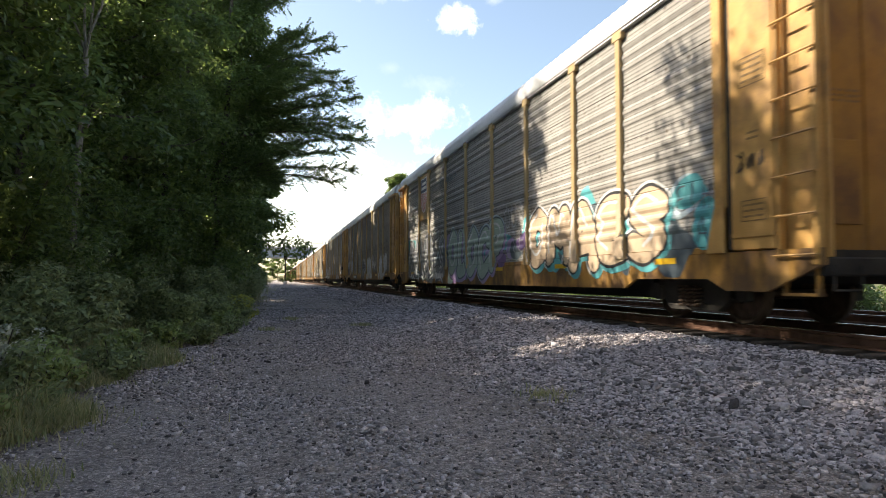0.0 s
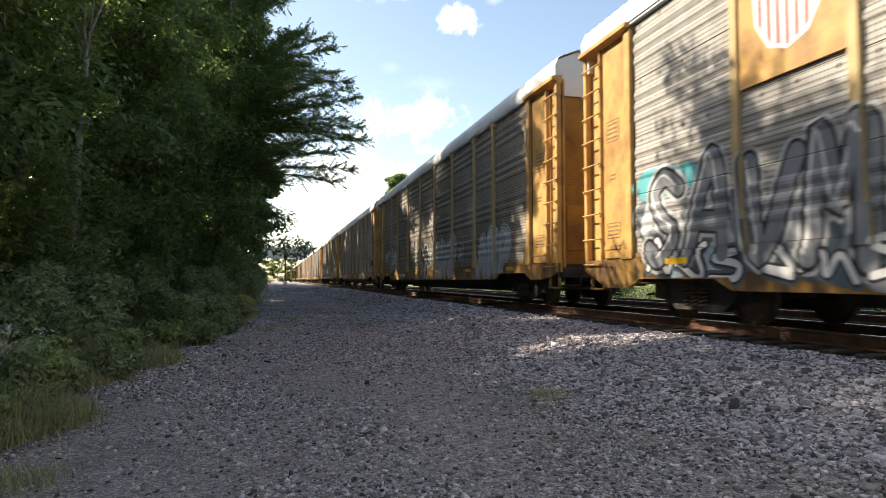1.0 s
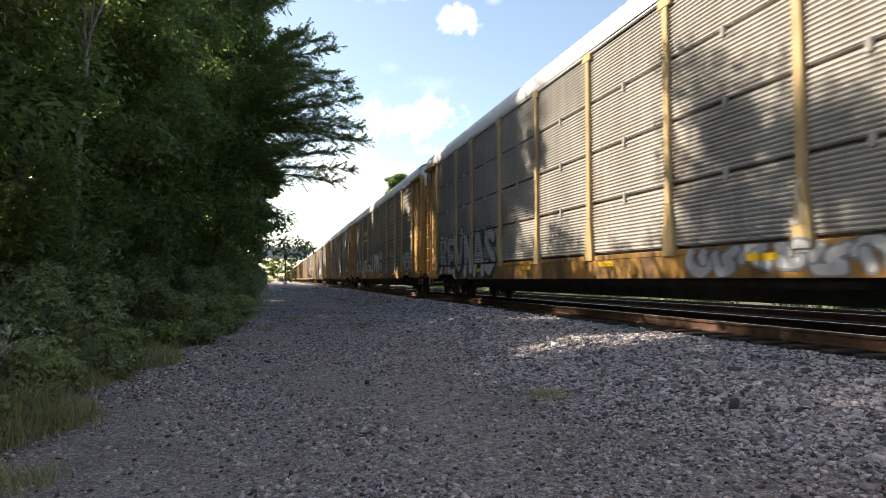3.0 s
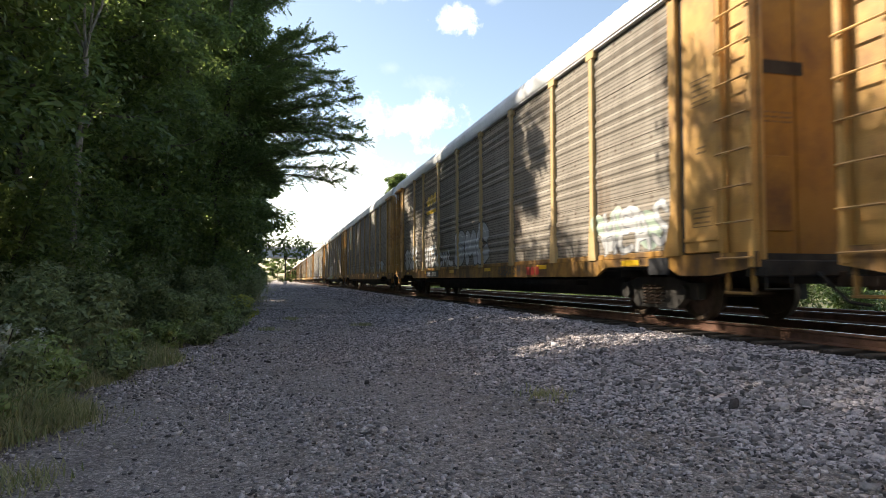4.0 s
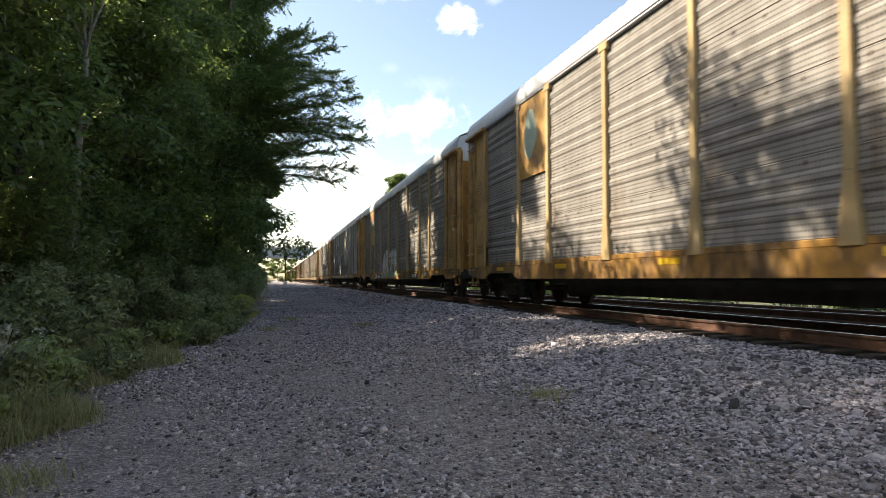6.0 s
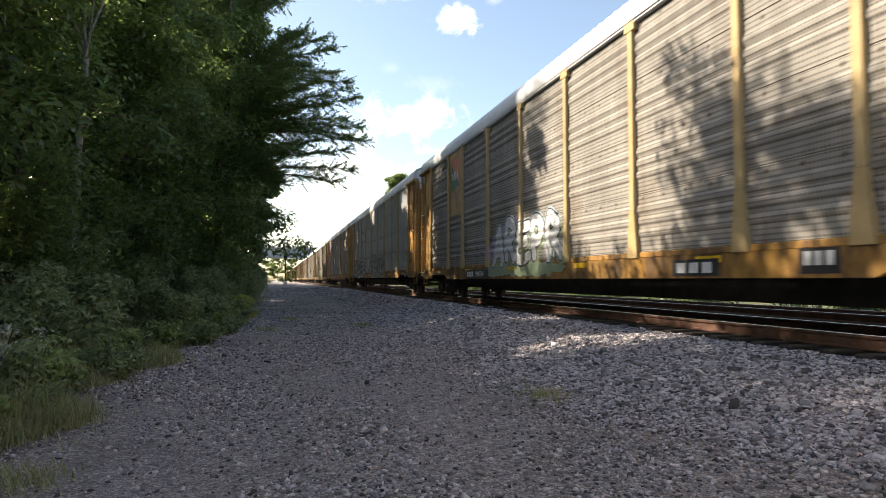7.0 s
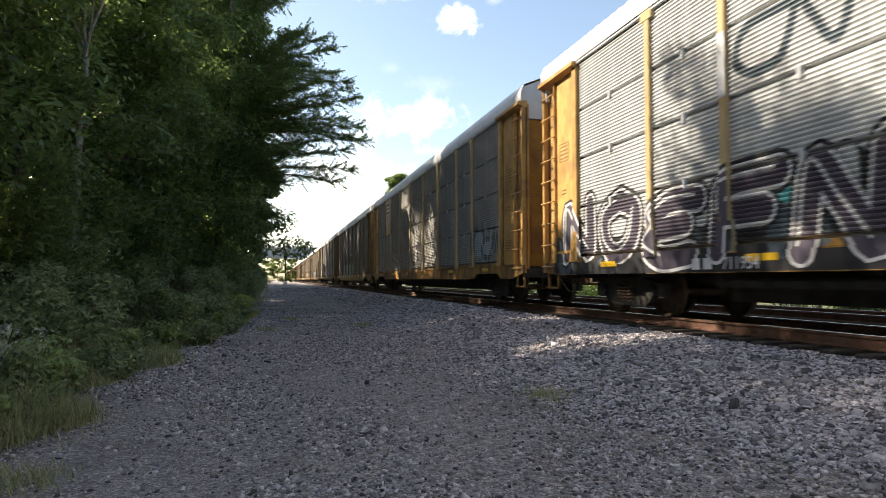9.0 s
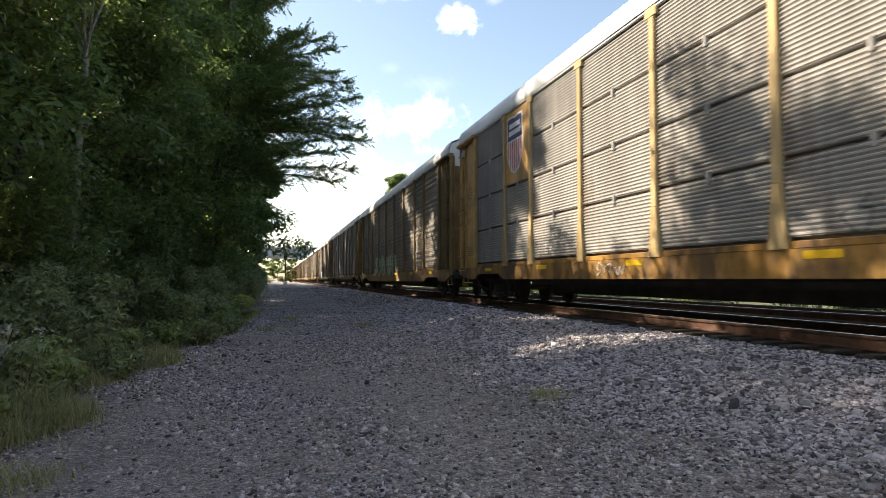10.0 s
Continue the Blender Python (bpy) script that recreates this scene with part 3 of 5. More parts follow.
            put(("door_slot",), slot, M["black"], E @ pose(-POST_FACE + 0.06, side * (HALF - END + 0.245), 0), "black strip standing for the shaded gap behind the end beam")

            def recess():
                b = bmesh.new()
                box(b, -0.03, 0.03, -0.38, 0.38, 0.95, PZ1, 0.01)
                return b
            put(("ladder_panel",), recess, yellow, E @ pose(-POST_FACE + 0.16, side * (HALF - 0.37), 0))
            flip = pose(0, 0, 0) if side < 0 else Matrix.Diagonal((1, -1, 1, 1))
            lad = put(("ladder", side), (lambda: (lambda b: (bmesh.ops.transform(b, matrix=flip, verts=b.verts[:]), bmesh.ops.recalc_face_normals(b, faces=b.faces[:]), b)[2])(ladder_mesh())), yellow,
                      E @ pose(-POST_FACE + 0.05, side * (HALF - 0.37), 0))
            for i in range(9):
                z = 0.98 + i * 0.5
                if ("rung",) not in protos:
                    o = protos[("rung",)] = part("rung", rung_mesh(), yellow, lad)
                    o.matrix_basis = pose(0, 0, z)
                else:
                    share("rung", protos[("rung",)], lad, pose(0, 0, z))
    if brake_gear:
        build_brake(car, yellow)
    # ends
    for side in (-1, 1):
        R = pose(0, 0, 0, 0, 0, 0 if side < 0 else 180)

        def backing():
            b = bmesh.new()
            box(b, -1.38, 1.38, -HALF + 0.2, -HALF + 0.26, 0.95, 4.955)
            return b
        put(("end_wall",), backing, door, R)
        for i in range(4):
            def leaf_of_door():
                b = bmesh.new()
                box(b, -0.33, 0.33, 0, 0.045, 1.0, 4.95, 0.012)
                if ribbed:
                    for x in (-0.24, -0.12, 0.0, 0.12, 0.24):
                        prism(b, [(x - 0.035, 0.004), (x - 0.018, -0.035), (x + 0.018, -0.035), (x + 0.035, 0.004)], "z", 1.05, 4.9)
                return b
            put(("end_door_leaf",), leaf_of_door, door, R @ pose(-1.02 + i * 0.68, -HALF + 0.152, 0), "folding yellow end door leaf")

        def hatch():
            b = bmesh.new()
            box(b, -1.25, -0.8, -HALF + 0.125, -HALF + 0.15, 1.35, 2.4, 0.008)
            return b
        put(("hatch",), hatch, door, R)

        def stencil():
            return stencil_mesh(0.34, 0.12, 3, False)
        tagged(put(("stencil",), stencil, M["stencil"], R @ pose(-1.0, -HALF + 0.151, 2.95, 0, 0, 90), "small dark stencilled print"), kind="stuff")

        def cap():
            b = bmesh.new()
            prism(b, [(-1.5, 4.96), (1.5, 4.96), (1.52, 5.6), (1.44, 5.81), (1.0, 6.0), (0, 6.09), (-1.0, 6.0), (-1.44, 5.81), (-1.52, 5.6)], "y", -HALF + 0.1, -HALF + 0.2)
            return b
        put(("end_cap",), cap, M["roof"], R, "white gable above the end door")

        def bumper():
            b = bmesh.new()
            box(b, -1.45, 1.45, -HALF + 0.02, -HALF + 0.3, 0.72, 0.95, 0.02)
            tube(b, (-1.4, -HALF - 0.05, 0.55), (-1.0, -HALF - 0.05, 0.55), 0.015, n=6)
            tube(b, (-1.4, -HALF - 0.05, 0.55), (-1.4, -HALF - 0.05, 0.85), 0.015, n=6)
            tube(b, (-1.0, -HALF - 0.05, 0.55), (-1.0, -HALF - 0.05, 0.85), 0.015, n=6)
            return b
        put(("end_sill",), bumper, M["black"], R)

        def coupler():
            b = bmesh.new()
            box(b, -0.12, 0.12, -HALF - 0.45, -HALF + 0.3, 0.58, 0.8, 0.02)
            box(b, -0.2, 0.2, -HALF - 0.69, -HALF - 0.4, 0.54, 0.84, 0.05)
            return b
        put(("coupler",), coupler, M["wheel"], R, "rusty knuckle coupler")

        def hose():
            b = bmesh.new()
            pts = [(-0.5, -HALF, 0.78), (-0.52, -HALF - 0.2, 0.62), (-0.45, -HALF - 0.45, 0.38), (-0.3, -HALF - 0.66, 0.34)]
            for a, c in zip(pts, pts[1:]):
                tube(b, a, c, 0.025, n=6)
            return b
        put(("air_hose",), hose, M["black"], R)
        truck = new("truck")
        truck.parent = car
        truck.matrix_basis = pose(0, side * (HALF - 3.1), 0)
        for sx in (-1, 1):
            T = pose(0, 0, 0, 0, 0, 0 if sx < 0 else 180) @ pose(-1.0, 0, 0)
            if ("side_frame",) in protos:
                share("side_frame", protos[("side_frame",)], truck, T)
                for y in (-0.2, 0.0, 0.2):
                    share("spring", protos[("spring",)], truck, T @ pose(0, y, 0))
            else:
                protos[("side_frame",)] = part("side_frame", side_frame_mesh(), M["black"], truck, "cast steel side frame")
                protos[("spring",)] = part("spring", spring_mesh(), M["wheel"], truck, "coil spring pack")
                protos[("side_frame",)].matrix_basis = T
                protos[("spring",)].matrix_basis = T
                for y in (-0.2, 0.2):
                    share("spring", protos[("spring",)], truck, T @ pose(0, y, 0))
        for y in (-0.89, 0.89):
            if ("wheelset",) in protos:
                share("wheelset", protos[("wheelset",)], truck, pose(0, y, 0.457))
            else:
                protos[("wheelset",)] = part("wheelset", wheelset_mesh(), M["wheel"], truck, "brown steel wheels on an axle")
                protos[("wheelset",)].matrix_basis = pose(0, y, 0.457)
    return car


CAR_COUNT = 27
# style of the sheeting, foot of the side sill, sheet
KINDS = {1: ("rib", 0.52, "steel_pale"), 2: ("rib", 0.68, "steel_brown"), 3: ("slat", 0.7, "steel_slat"), 4: ("rib", 0.74, "steel_brown"), 5: ("rib", 0.7, "steel_grey"),
         6: ("rib", 0.7, "steel_grey"), 7: ("slat", 0.78, "steel_bright"), 8: ("slat", 0.69, "steel_slat")}
REST = (("rib", 0.7, "steel_grey"), ("rib", 0.68, "steel_brown"), ("slat", 0.7, "steel_slat"), ("rib", 0.6, "steel_brown"))
CARS = {}


def build_train():
    protos = {}
    for k in range(0, CAR_COUNT):
        key = KINDS.get(k, (*REST[(k * 3) % 4], "old_shaded"))
        m = pose(TRACK_X, FRONT + HALF + PITCH * (k - 1), RAIL_TOP)
        if key not in protos:
            # these wagons take the paint with shade mixed into its tone
            old_shaded = k in (0, *range(9, CAR_COUNT))
            protos[key] = build_car(key[0], key[1], M[key[2]], M["old_shaded" if old_shaded else "yellow"], M["old_shaded" if old_shaded else "sill"], M["old_shaded" if old_shaded else "post"], M["old_shaded" if old_shaded else "door"], k == 3, k == 7)
            protos[key].matrix_basis = m
            CARS[k] = protos[key]
        else:
            CARS[k] = copy_thing(protos[key], m)


build_train()


# ---- paint on the wagons' near sides ----
def paint(name, colour, rough=0.5):
    if name not in M:
        lo = tuple(c * 0.82 for c in colour)
        M[name] = surface(name, lo, colour, 2.5, rough, bump=0.05, fine=50, stain=tuple(c * 0.6 + 0.03 for c in colour), stain_scale=1.5, amount=0.12)
    return M[name]


COLOURS = {"white": (0.72, 0.71, 0.7), "black": (0.025, 0.025, 0.028), "tan": (0.6, 0.45, 0.31), "teal": (0.1, 0.42, 0.45), "silver": (0.5, 0.5, 0.5), "purple": (0.22, 0.13, 0.3), "mauve": (0.42, 0.3, 0.5),
           "green": (0.33, 0.4, 0.25), "grey": (0.22, 0.23, 0.25), "brown": (0.2, 0.075, 0.055), "slate": (0.09, 0.12, 0.14), "pale_blue": (0.45, 0.55, 0.6), "red": (0.55, 0.05, 0.04), "navy": (0.03, 0.04, 0.13),
           "gold": (0.78, 0.5, 0.04), "pale_green": (0.42, 0.52, 0.42), "orange": (0.75, 0.25, 0.05), "dark_green": (0.03, 0.14, 0.07), "yellow_field": (0.7, 0.4, 0.07)}


def clip(poly, axis, at, keep_above):
    out = []
    for i, a in enumerate(poly):
        b = poly[(i + 1) % len(poly)]
        da, db = (a[axis] - at) * keep_above, (b[axis] - at) * keep_above
        if da >= 0:
            out.append(a)
        if da * db < 0:
            t = da / (da - db)
            out.append((a[0] + (b[0] - a[0]) * t, a[1] + (b[1] - a[1]) * t))
    return out


def slices(poly, axis, cuts):
    lo, hi = min(q[axis] for q in poly), max(q[axis] for q in poly)
    rest = poly
    for c in cuts:
        if lo < c < hi:
            below = clip(rest, axis, c, -1)
            rest = clip(rest, axis, c, 1)
            if len(below) > 2:
                yield below
            if len(rest) < 3:
                return
    yield rest


class SideSkin:
    """The relief of a wagon's near side: depth of its surface at a place, and where it steps."""
    def __init__(self, style):
        prof = PROFILES[style]
        self.z, self.d = np.array([q[0] for q in prof]), np.array([q[1] for q in prof])
        self.zcuts = sorted({1.061, PZ0 + 0.001, *[float(q) for q in self.z]})
        self.ycuts = sorted([e + d for e in EDGES for d in (-0.165, -0.085, 0.085, 0.165)] + [-HALF + END - 0.21, HALF - END + 0.21])

    def depth(self, y, z):
        if z < 1.061:
            return POST_FACE
        if abs(y) > HALF - END + 0.21:
            return POST_FACE - 0.035
        near = min(abs(y - e) for e in EDGES)
        if near < 0.083 or (near < 0.165 and z < PZ0 + 0.35) or abs(y) > HALF - END:
            return POST_FACE + 0.026
        if z < PZ0:
            return POST_FACE - 0.03
        return FACE + float(np.interp(z, self.z, self.d))

    def flat_depth(self, poly):
        cy, cz = sum(q[0] for q in poly) / len(poly), sum(q[1] for q in poly) / len(poly)
        base = self.depth(cy, cz)
        if base < FACE - 0.01:
            return None
        if base > FACE + 0.06 or cz < PZ0 or abs(cy) > HALF - END:
            return [base] * len(poly)
        return [FACE + float(np.interp(min(max(q[1], PZ0 + 1e-4), PZ1), self.z, self.d)) for q in poly]


def ribbon(points, width, steps=7):
    """Quads along a smooth curve through the points, with rounded ends."""
    pts = [np.array(q, float) for q in points]
    pts = [2 * pts[0] - pts[1]] + pts + [2 * pts[-1] - pts[-2]]
    line = []
    for i in range(1, len(pts) - 2):
        a, b, c, d = pts[i - 1:i + 3]
        for j in range(steps):
            t = j / steps
            line.append(0.5 * (2 * b + (c - a) * t + (2 * a - 5 * b + 4 * c - d) * t * t + (3 * b - a - 3 * c + d) * t ** 3))
    line.append(pts[-2])
    out = []
    left, right = [], []
    n = len(line)
    for i, q in enumerate(line):
        t = line[min(i + 1, n - 1)] - line[max(i - 1, 0)]
        t = t / (np.linalg.norm(t) + 1e-9)
        nrm = np.array([-t[1], t[0]]) * width / 2
        left.append(tuple(q + nrm))
        right.append(tuple(q - nrm))
    for i in range(n - 1):
        out.append([left[i], left[i + 1], right[i + 1], right[i]])
    for end, sgn in ((0, -1), (-1, 1)):
        c = line[end]
        t = np.array(left[end]) - c
        fan = []
        for k in range(7):
            a = math.pi * k / 6 * -sgn
            fan.append((c[0] + t[0] * math.cos(a) - t[1] * math.sin(a), c[1] + t[0] * math.sin(a) + t[1] * math.cos(a)))
        out.append(fan)
    return out


def disc(cy, cz, ry, rz, wob, n, prng):
    ph = prng.uniform(0, 6.28)
    return [(cy + ry * math.cos(a) * (1 + wob * math.sin(3 * a + ph)), cz + rz * math.sin(a) * (1 + wob * math.sin(2 * a + ph))) for a in [2 * math.pi * i / n for i in range(n)]]


def spray(car, style, layers, label, name="graffiti"):
    """Lay painted outlines on the side's relief. layers: (polygons, colour, lift)."""
    skin = SideSkin(style)
    foot = [KINDS[k][1] if k in KINDS else 0.7 for k in CARS if CARS[k] == car][0] + 0.01
    verts, faces, slots, mats, seen = [], [], [], [], {}
    for polys, colour, lift in layers:
        mat = paint("paint_" + colour, COLOURS[colour])
        if mat not in mats:
            mats.append(mat)
        idx = mats.index(mat)
        for poly in polys:
            poly = [(y, min(max(z, foot + (0.18 if HALF - 4.5 < abs(y) < HALF - 1.7 else 0.0)), PZ1)) for y, z in poly]
            for a in slices(poly, 1, skin.zcuts):
                for b in slices(a, 0, skin.ycuts):
                    ds = skin.flat_depth(b)
                    if ds is None:
                        continue
                    ring = []
                    for d, (y, z) in zip(ds, b):
                        key = (round(d + lift, 5), round(y, 4), round(z, 4))
                        if key not in seen:
                            seen[key] = len(verts)
                            verts.append((-(d + lift), y, z))
                        if seen[key] not in ring:
                            ring.append(seen[key])
                    if len(ring) > 2:
                        faces.append(tuple(ring))
                        slots.append(idx)
    me = bpy.data.meshes.new(name)
    me.from_pydata(verts, [], faces)
    for m in mats:
        me.materials.append(m)
    me.polygons.foreach_set("material_index", np.array(slots, dtype=np.int32))
    ob = new(name, me)
    ob.parent = car
    return tagged(ob, label)


LOOPS = [  # bent strokes in a unit cell, of no alphabet
    [[(0.1, 0.25), (0.35, 0.9), (0.65, 0.75), (0.45, 0.35), (0.8, 0.1)]],
    [[(0.2, 0.85), (0.1, 0.35), (0.5, 0.1), (0.75, 0.45), (0.4, 0.6), (0.65, 0.92)]],
    [[(0.15, 0.1), (0.25, 0.6), (0.6, 0.9), (0.9, 0.55)], [(0.55, 0.15), (0.6, 0.5)]],
    [[(0.9, 0.8), (0.55, 0.95), (0.35, 0.55), (0.7, 0.35), (0.3, 0.08)]],
    [[(0.1, 0.7), (0.35, 0.15), (0.55, 0.8), (0.75, 0.2), (0.95, 0.65)]],
    [[(0.5, 0.1), (0.15, 0.4), (0.35, 0.85), (0.8, 0.8), (0.75, 0.4), (0.5, 0.5)]],
    [[(0.2, 0.9), (0.5, 0.55), (0.15, 0.2), (0.7, 0.12), (0.9, 0.5)], [(0.7, 0.9), (0.85, 0.7)]],
]


def lettering_layers(y_left, y_right, z0, z1, count, seed, fill, edge, halo="", weight=0.24, slant=0.0, wild=0.05, shade=""):
    """Bubble letters of no alphabet: thick strokes with an edge line and, outside it, a halo."""
    prng = random.Random(seed)
    w = (y_left - y_right) / count
    h = z1 - z0
    layers = []
    order = [prng.randrange(len(LOOPS)) for i in range(count)]
    halos, edges, fills, shades = [], [], [], []
    for i, g in enumerate(order):
        grow, drop = prng.uniform(0.85, 1.12), prng.uniform(-0.08, 0.08) * h
        mirror, tip = prng.random() < 0.5, prng.random() < 0.5
        for stroke in LOOPS[g]:
            pts = []
            for u, v in stroke:
                u, v = (1 - u if mirror else u), (1 - v if tip else v)
                u, v = u + prng.gauss(0, wild), v + prng.gauss(0, wild)
                pts.append((y_left - (i + 0.5 + (u - 0.5) * 1.12) * w - slant * (v - 0.5) * h, z0 + drop + h * (0.12 + 0.76 * v) * grow))
            t = weight * min(w * 1.25, h) * prng.uniform(0.9, 1.2)
            line = 0.035 + 0.02 * t
            if halo:
                halos.append(ribbon(pts, t + 4.2 * line))
            if shade:
                shades.append(ribbon([(a - 0.09, b - 0.09) for a, b in pts], t + 2 * line))
            edges.append(ribbon(pts, t + 2 * line))
            fills.append(ribbon(pts, t))
    lift = 0.003
    for group, colour in ((halos, halo), (shades, shade)):
        for polys in group:
            layers.append((polys, colour, lift))
            lift += 0.00012
    for e, f in zip(edges, fills):
        layers.append((e, edge, lift))
        layers.append((f, fill, lift + 0.0005))
        lift += 0.0006
    return layers


GLYPHS = {
    "A": [[(0.1, 0.02), (0.28, 0.6), (0.5, 0.95), (0.72, 0.6), (0.9, 0.02)], [(0.3, 0.34), (0.7, 0.34)]],
    "C": [[(0.88, 0.78), (0.6, 0.96), (0.22, 0.78), (0.14, 0.35), (0.45, 0.04), (0.9, 0.18)]],
    "E": [[(0.88, 0.93), (0.4, 0.94), (0.16, 0.75), (0.3, 0.52), (0.14, 0.26), (0.4, 0.05), (0.9, 0.1)], [(0.3, 0.52), (0.74, 0.54)]],
    "F": [[(0.9, 0.95), (0.3, 0.88), (0.22, 0.5), (0.24, 0.02)], [(0.25, 0.5), (0.76, 0.54)]],
    "H": [[(0.18, 0.96), (0.2, 0.04)], [(0.82, 0.96), (0.8, 0.04)], [(0.2, 0.48), (0.8, 0.52)]],
    "I": [[(0.5, 0.97), (0.46, 0.5), (0.5, 0.03)]],
    "L": [[(0.24, 0.97), (0.2, 0.3), (0.36, 0.06), (0.88, 0.08)]],
    "M": [[(0.08, 0.03), (0.16, 0.85), (0.3, 0.9), (0.5, 0.4), (0.7, 0.9), (0.84, 0.85), (0.92, 0.03)]],
    "N": [[(0.15, 0.03), (0.2, 0.92), (0.5, 0.5), (0.8, 0.08), (0.85, 0.97)]],
    "O": [[(0.5, 0.96), (0.17, 0.72), (0.17, 0.28), (0.5, 0.04), (0.83, 0.28), (0.83, 0.72), (0.5, 0.96)]],
    "P": [[(0.22, 0.02), (0.2, 0.9), (0.6, 0.95), (0.86, 0.72), (0.6, 0.46), (0.25, 0.44)]],
    "R": [[(0.18, 0.02), (0.18, 0.9), (0.6, 0.95), (0.82, 0.72), (0.55, 0.5), (0.28, 0.48)], [(0.45, 0.46), (0.88, 0.03)]],
    "S": [[(0.86, 0.82), (0.55, 0.96), (0.2, 0.78), (0.45, 0.53), (0.8, 0.32), (0.5, 0.05), (0.12, 0.18)]],
    "T": [[(0.06, 0.9), (0.94, 0.94)], [(0.5, 0.9), (0.48, 0.03)]],
    "U": [[(0.16, 0.96), (0.18, 0.3), (0.5, 0.04), (0.82, 0.3), (0.84, 0.96)]],
    "V": [[(0.1, 0.96), (0.48, 0.05), (0.9, 0.96)]],
    "Y": [[(0.1, 0.96), (0.5, 0.5), (0.9, 0.96)], [(0.5, 0.5), (0.48, 0.03)]],
}


def piece_layers(text, y_left, y_right, z0, z1, seed, fill, edge, halo="", weight=0.3, slant=0.0, shade="", shine="", lift=0.003, line=0.04, jump=0.06):
    """Fat sprayed letters: halo, cast block, edge line, fill and a thin shine."""
    prng = random.Random(seed)
    w, h = (y_left - y_right) / len(text), z1 - z0
    back, front = [], []
    for i, g in enumerate(text):
        grow, drop, turn = prng.uniform(0.92, 1.1), prng.uniform(-jump, jump) * h, prng.uniform(-0.12, 0.12)
        t = weight * min(w * 1.2, h)
        strokes = [[(y_left - (i + 0.5 + (u - 0.5) * 0.92 + turn * (v - 0.5) + prng.gauss(0, 0.02)) * w - slant * (v - 0.5) * h,
                     z0 + drop + t / 2 + (h - t) * (v + prng.gauss(0, 0.02)) * grow) for u, v in k] for k in GLYPHS[g]]
        for k in strokes:
            if halo:
                back.append((ribbon(k, t + 4.5 * line), halo))
            if shade:
                back.append((ribbon([(a - 0.1, b - 0.1) for a, b in k], t + 2 * line), shade))
        front += [(ribbon(k, t + 2 * line), edge) for k in strokes] + [(ribbon(k, t * prng.uniform(0.92, 1.02)), fill) for k in strokes]
        if shine:
            front += [(ribbon([(a + t * 0.24, b + t * 0.18) for a, b in k[:-1] or k], t * 0.14), shine) for k in strokes if len(k) > 2]
    out = []
    for polys, colour in back + front:
        out.append((polys, colour, lift))
        lift += 0.00022
    return out


def thin_tag(text, y_left, y_right, z0, z1, seed, colour, width=0.035, lift=0.0065):
    """A word in one thin sprayed line to the stroke."""
    prng = random.Random(seed)
    w, out = (y_left - y_right) / len(text), []
    for i, g in enumerate(text):
        for k in GLYPHS[g]:
            pts = [(y_left - (i + 0.08 + 0.84 * u + prng.gauss(0, 0.03)) * w, z0 + (z1 - z0) * (v + prng.gauss(0, 0.03))) for u, v in k]
            out.append((ribbon(pts, width), colour, lift + 0.00022 * len(out)))
    return out


def cloud_layers(y_left, y_right, z0, z1, count, seed, colours, lift=0.0012):
    """Sprayed patches behind the letters."""
    prng = random.Random(seed)
    out = []
    for i in range(count):
        y = y_left - (y_left - y_right) * (i + prng.uniform(0.1, 0.9)) / count
        polys = [disc(y, prng.uniform(z0 + 0.2, z1 - 0.2), prng.uniform(0.25, 0.6), prng.uniform(0.2, 0.5) * min(1.0, z1 - z0), 0.16, 20, prng)]
        out.append((polys, colours[i % len(colours)], lift + i * 0.00012))
    return out


def scrawl(y_left, y_right, z0, z1, count, seed, colour, width=0.035):
    """Thin tags in one stroke each."""
    prng = random.Random(seed)
    w, out = (y_left - y_right) / count, []
    for i in range(count):
        for stroke in LOOPS[prng.randrange(len(LOOPS))]:
            pts = [(y_left - (i + u + prng.gauss(0, 0.08)) * w, z0 + (z1 - z0) * (v + prng.gauss(0, 0.08))) for u, v in stroke]
            out.append((ribbon(pts, width), colour, 0.006 + 0.0003 * len(out)))
    return out


def words(car, text, y_left, z, size, colour, label, depth=POST_FACE, squeeze=1.0, name="lettering"):
    """Readable words on the side, in the built-in font, cap height = size."""
    cu = bpy.data.curves.new(name, "FONT")
    cu.body, cu.size, cu.extrude, cu.offset = text, size / 0.69, 0.001, 0.012 * size
    tmp = bpy.data.objects.new(name, cu)
    scene.collection.objects.link(tmp)
    bpy.context.view_layer.update()
    me = bpy.data.meshes.new_from_object(tmp.evaluated_get(bpy.context.evaluated_depsgraph_get()))
    bpy.data.objects.remove(tmp)
    me.materials.clear()
    me.materials.append(paint("paint_" + colour, COLOURS[colour]))
    ob = new(name, me)
    ob.parent = car
    ob.matrix_basis = Matrix(((0, 0, -1, -depth - 0.004), (-squeeze, 0, 0, y_left), (0, 1, 0, z), (0, 0, 0, 1)))
    return tagged(ob, label)


def plate(car, name, y_left, y_right, z0, z1, colour, label, depth=POST_FACE, lift=0.003):
    bm = bmesh.new()
    box(bm, -depth - lift - 0.004, -depth - lift + 0.002, y_right, y_left, z0, z1)
    return part(name, bm, paint("paint_" + colour, COLOURS[colour]), car, label)


def bars(car, y_left, y_right, z0, z1, count, colour, label, depth=POST_FACE, lift=0.012):
    w = (y_left - y_right) / count
    bm = bmesh.new()
    for i in range(count):
        box(bm, -depth - lift - 0.002, -depth - lift + 0.002, y_left - (i + 0.85) * w, y_left - (i + 0.15) * w, z0, z1)
    return part("marking", bm, paint("paint_" + colour, COLOURS[colour]), car, label)


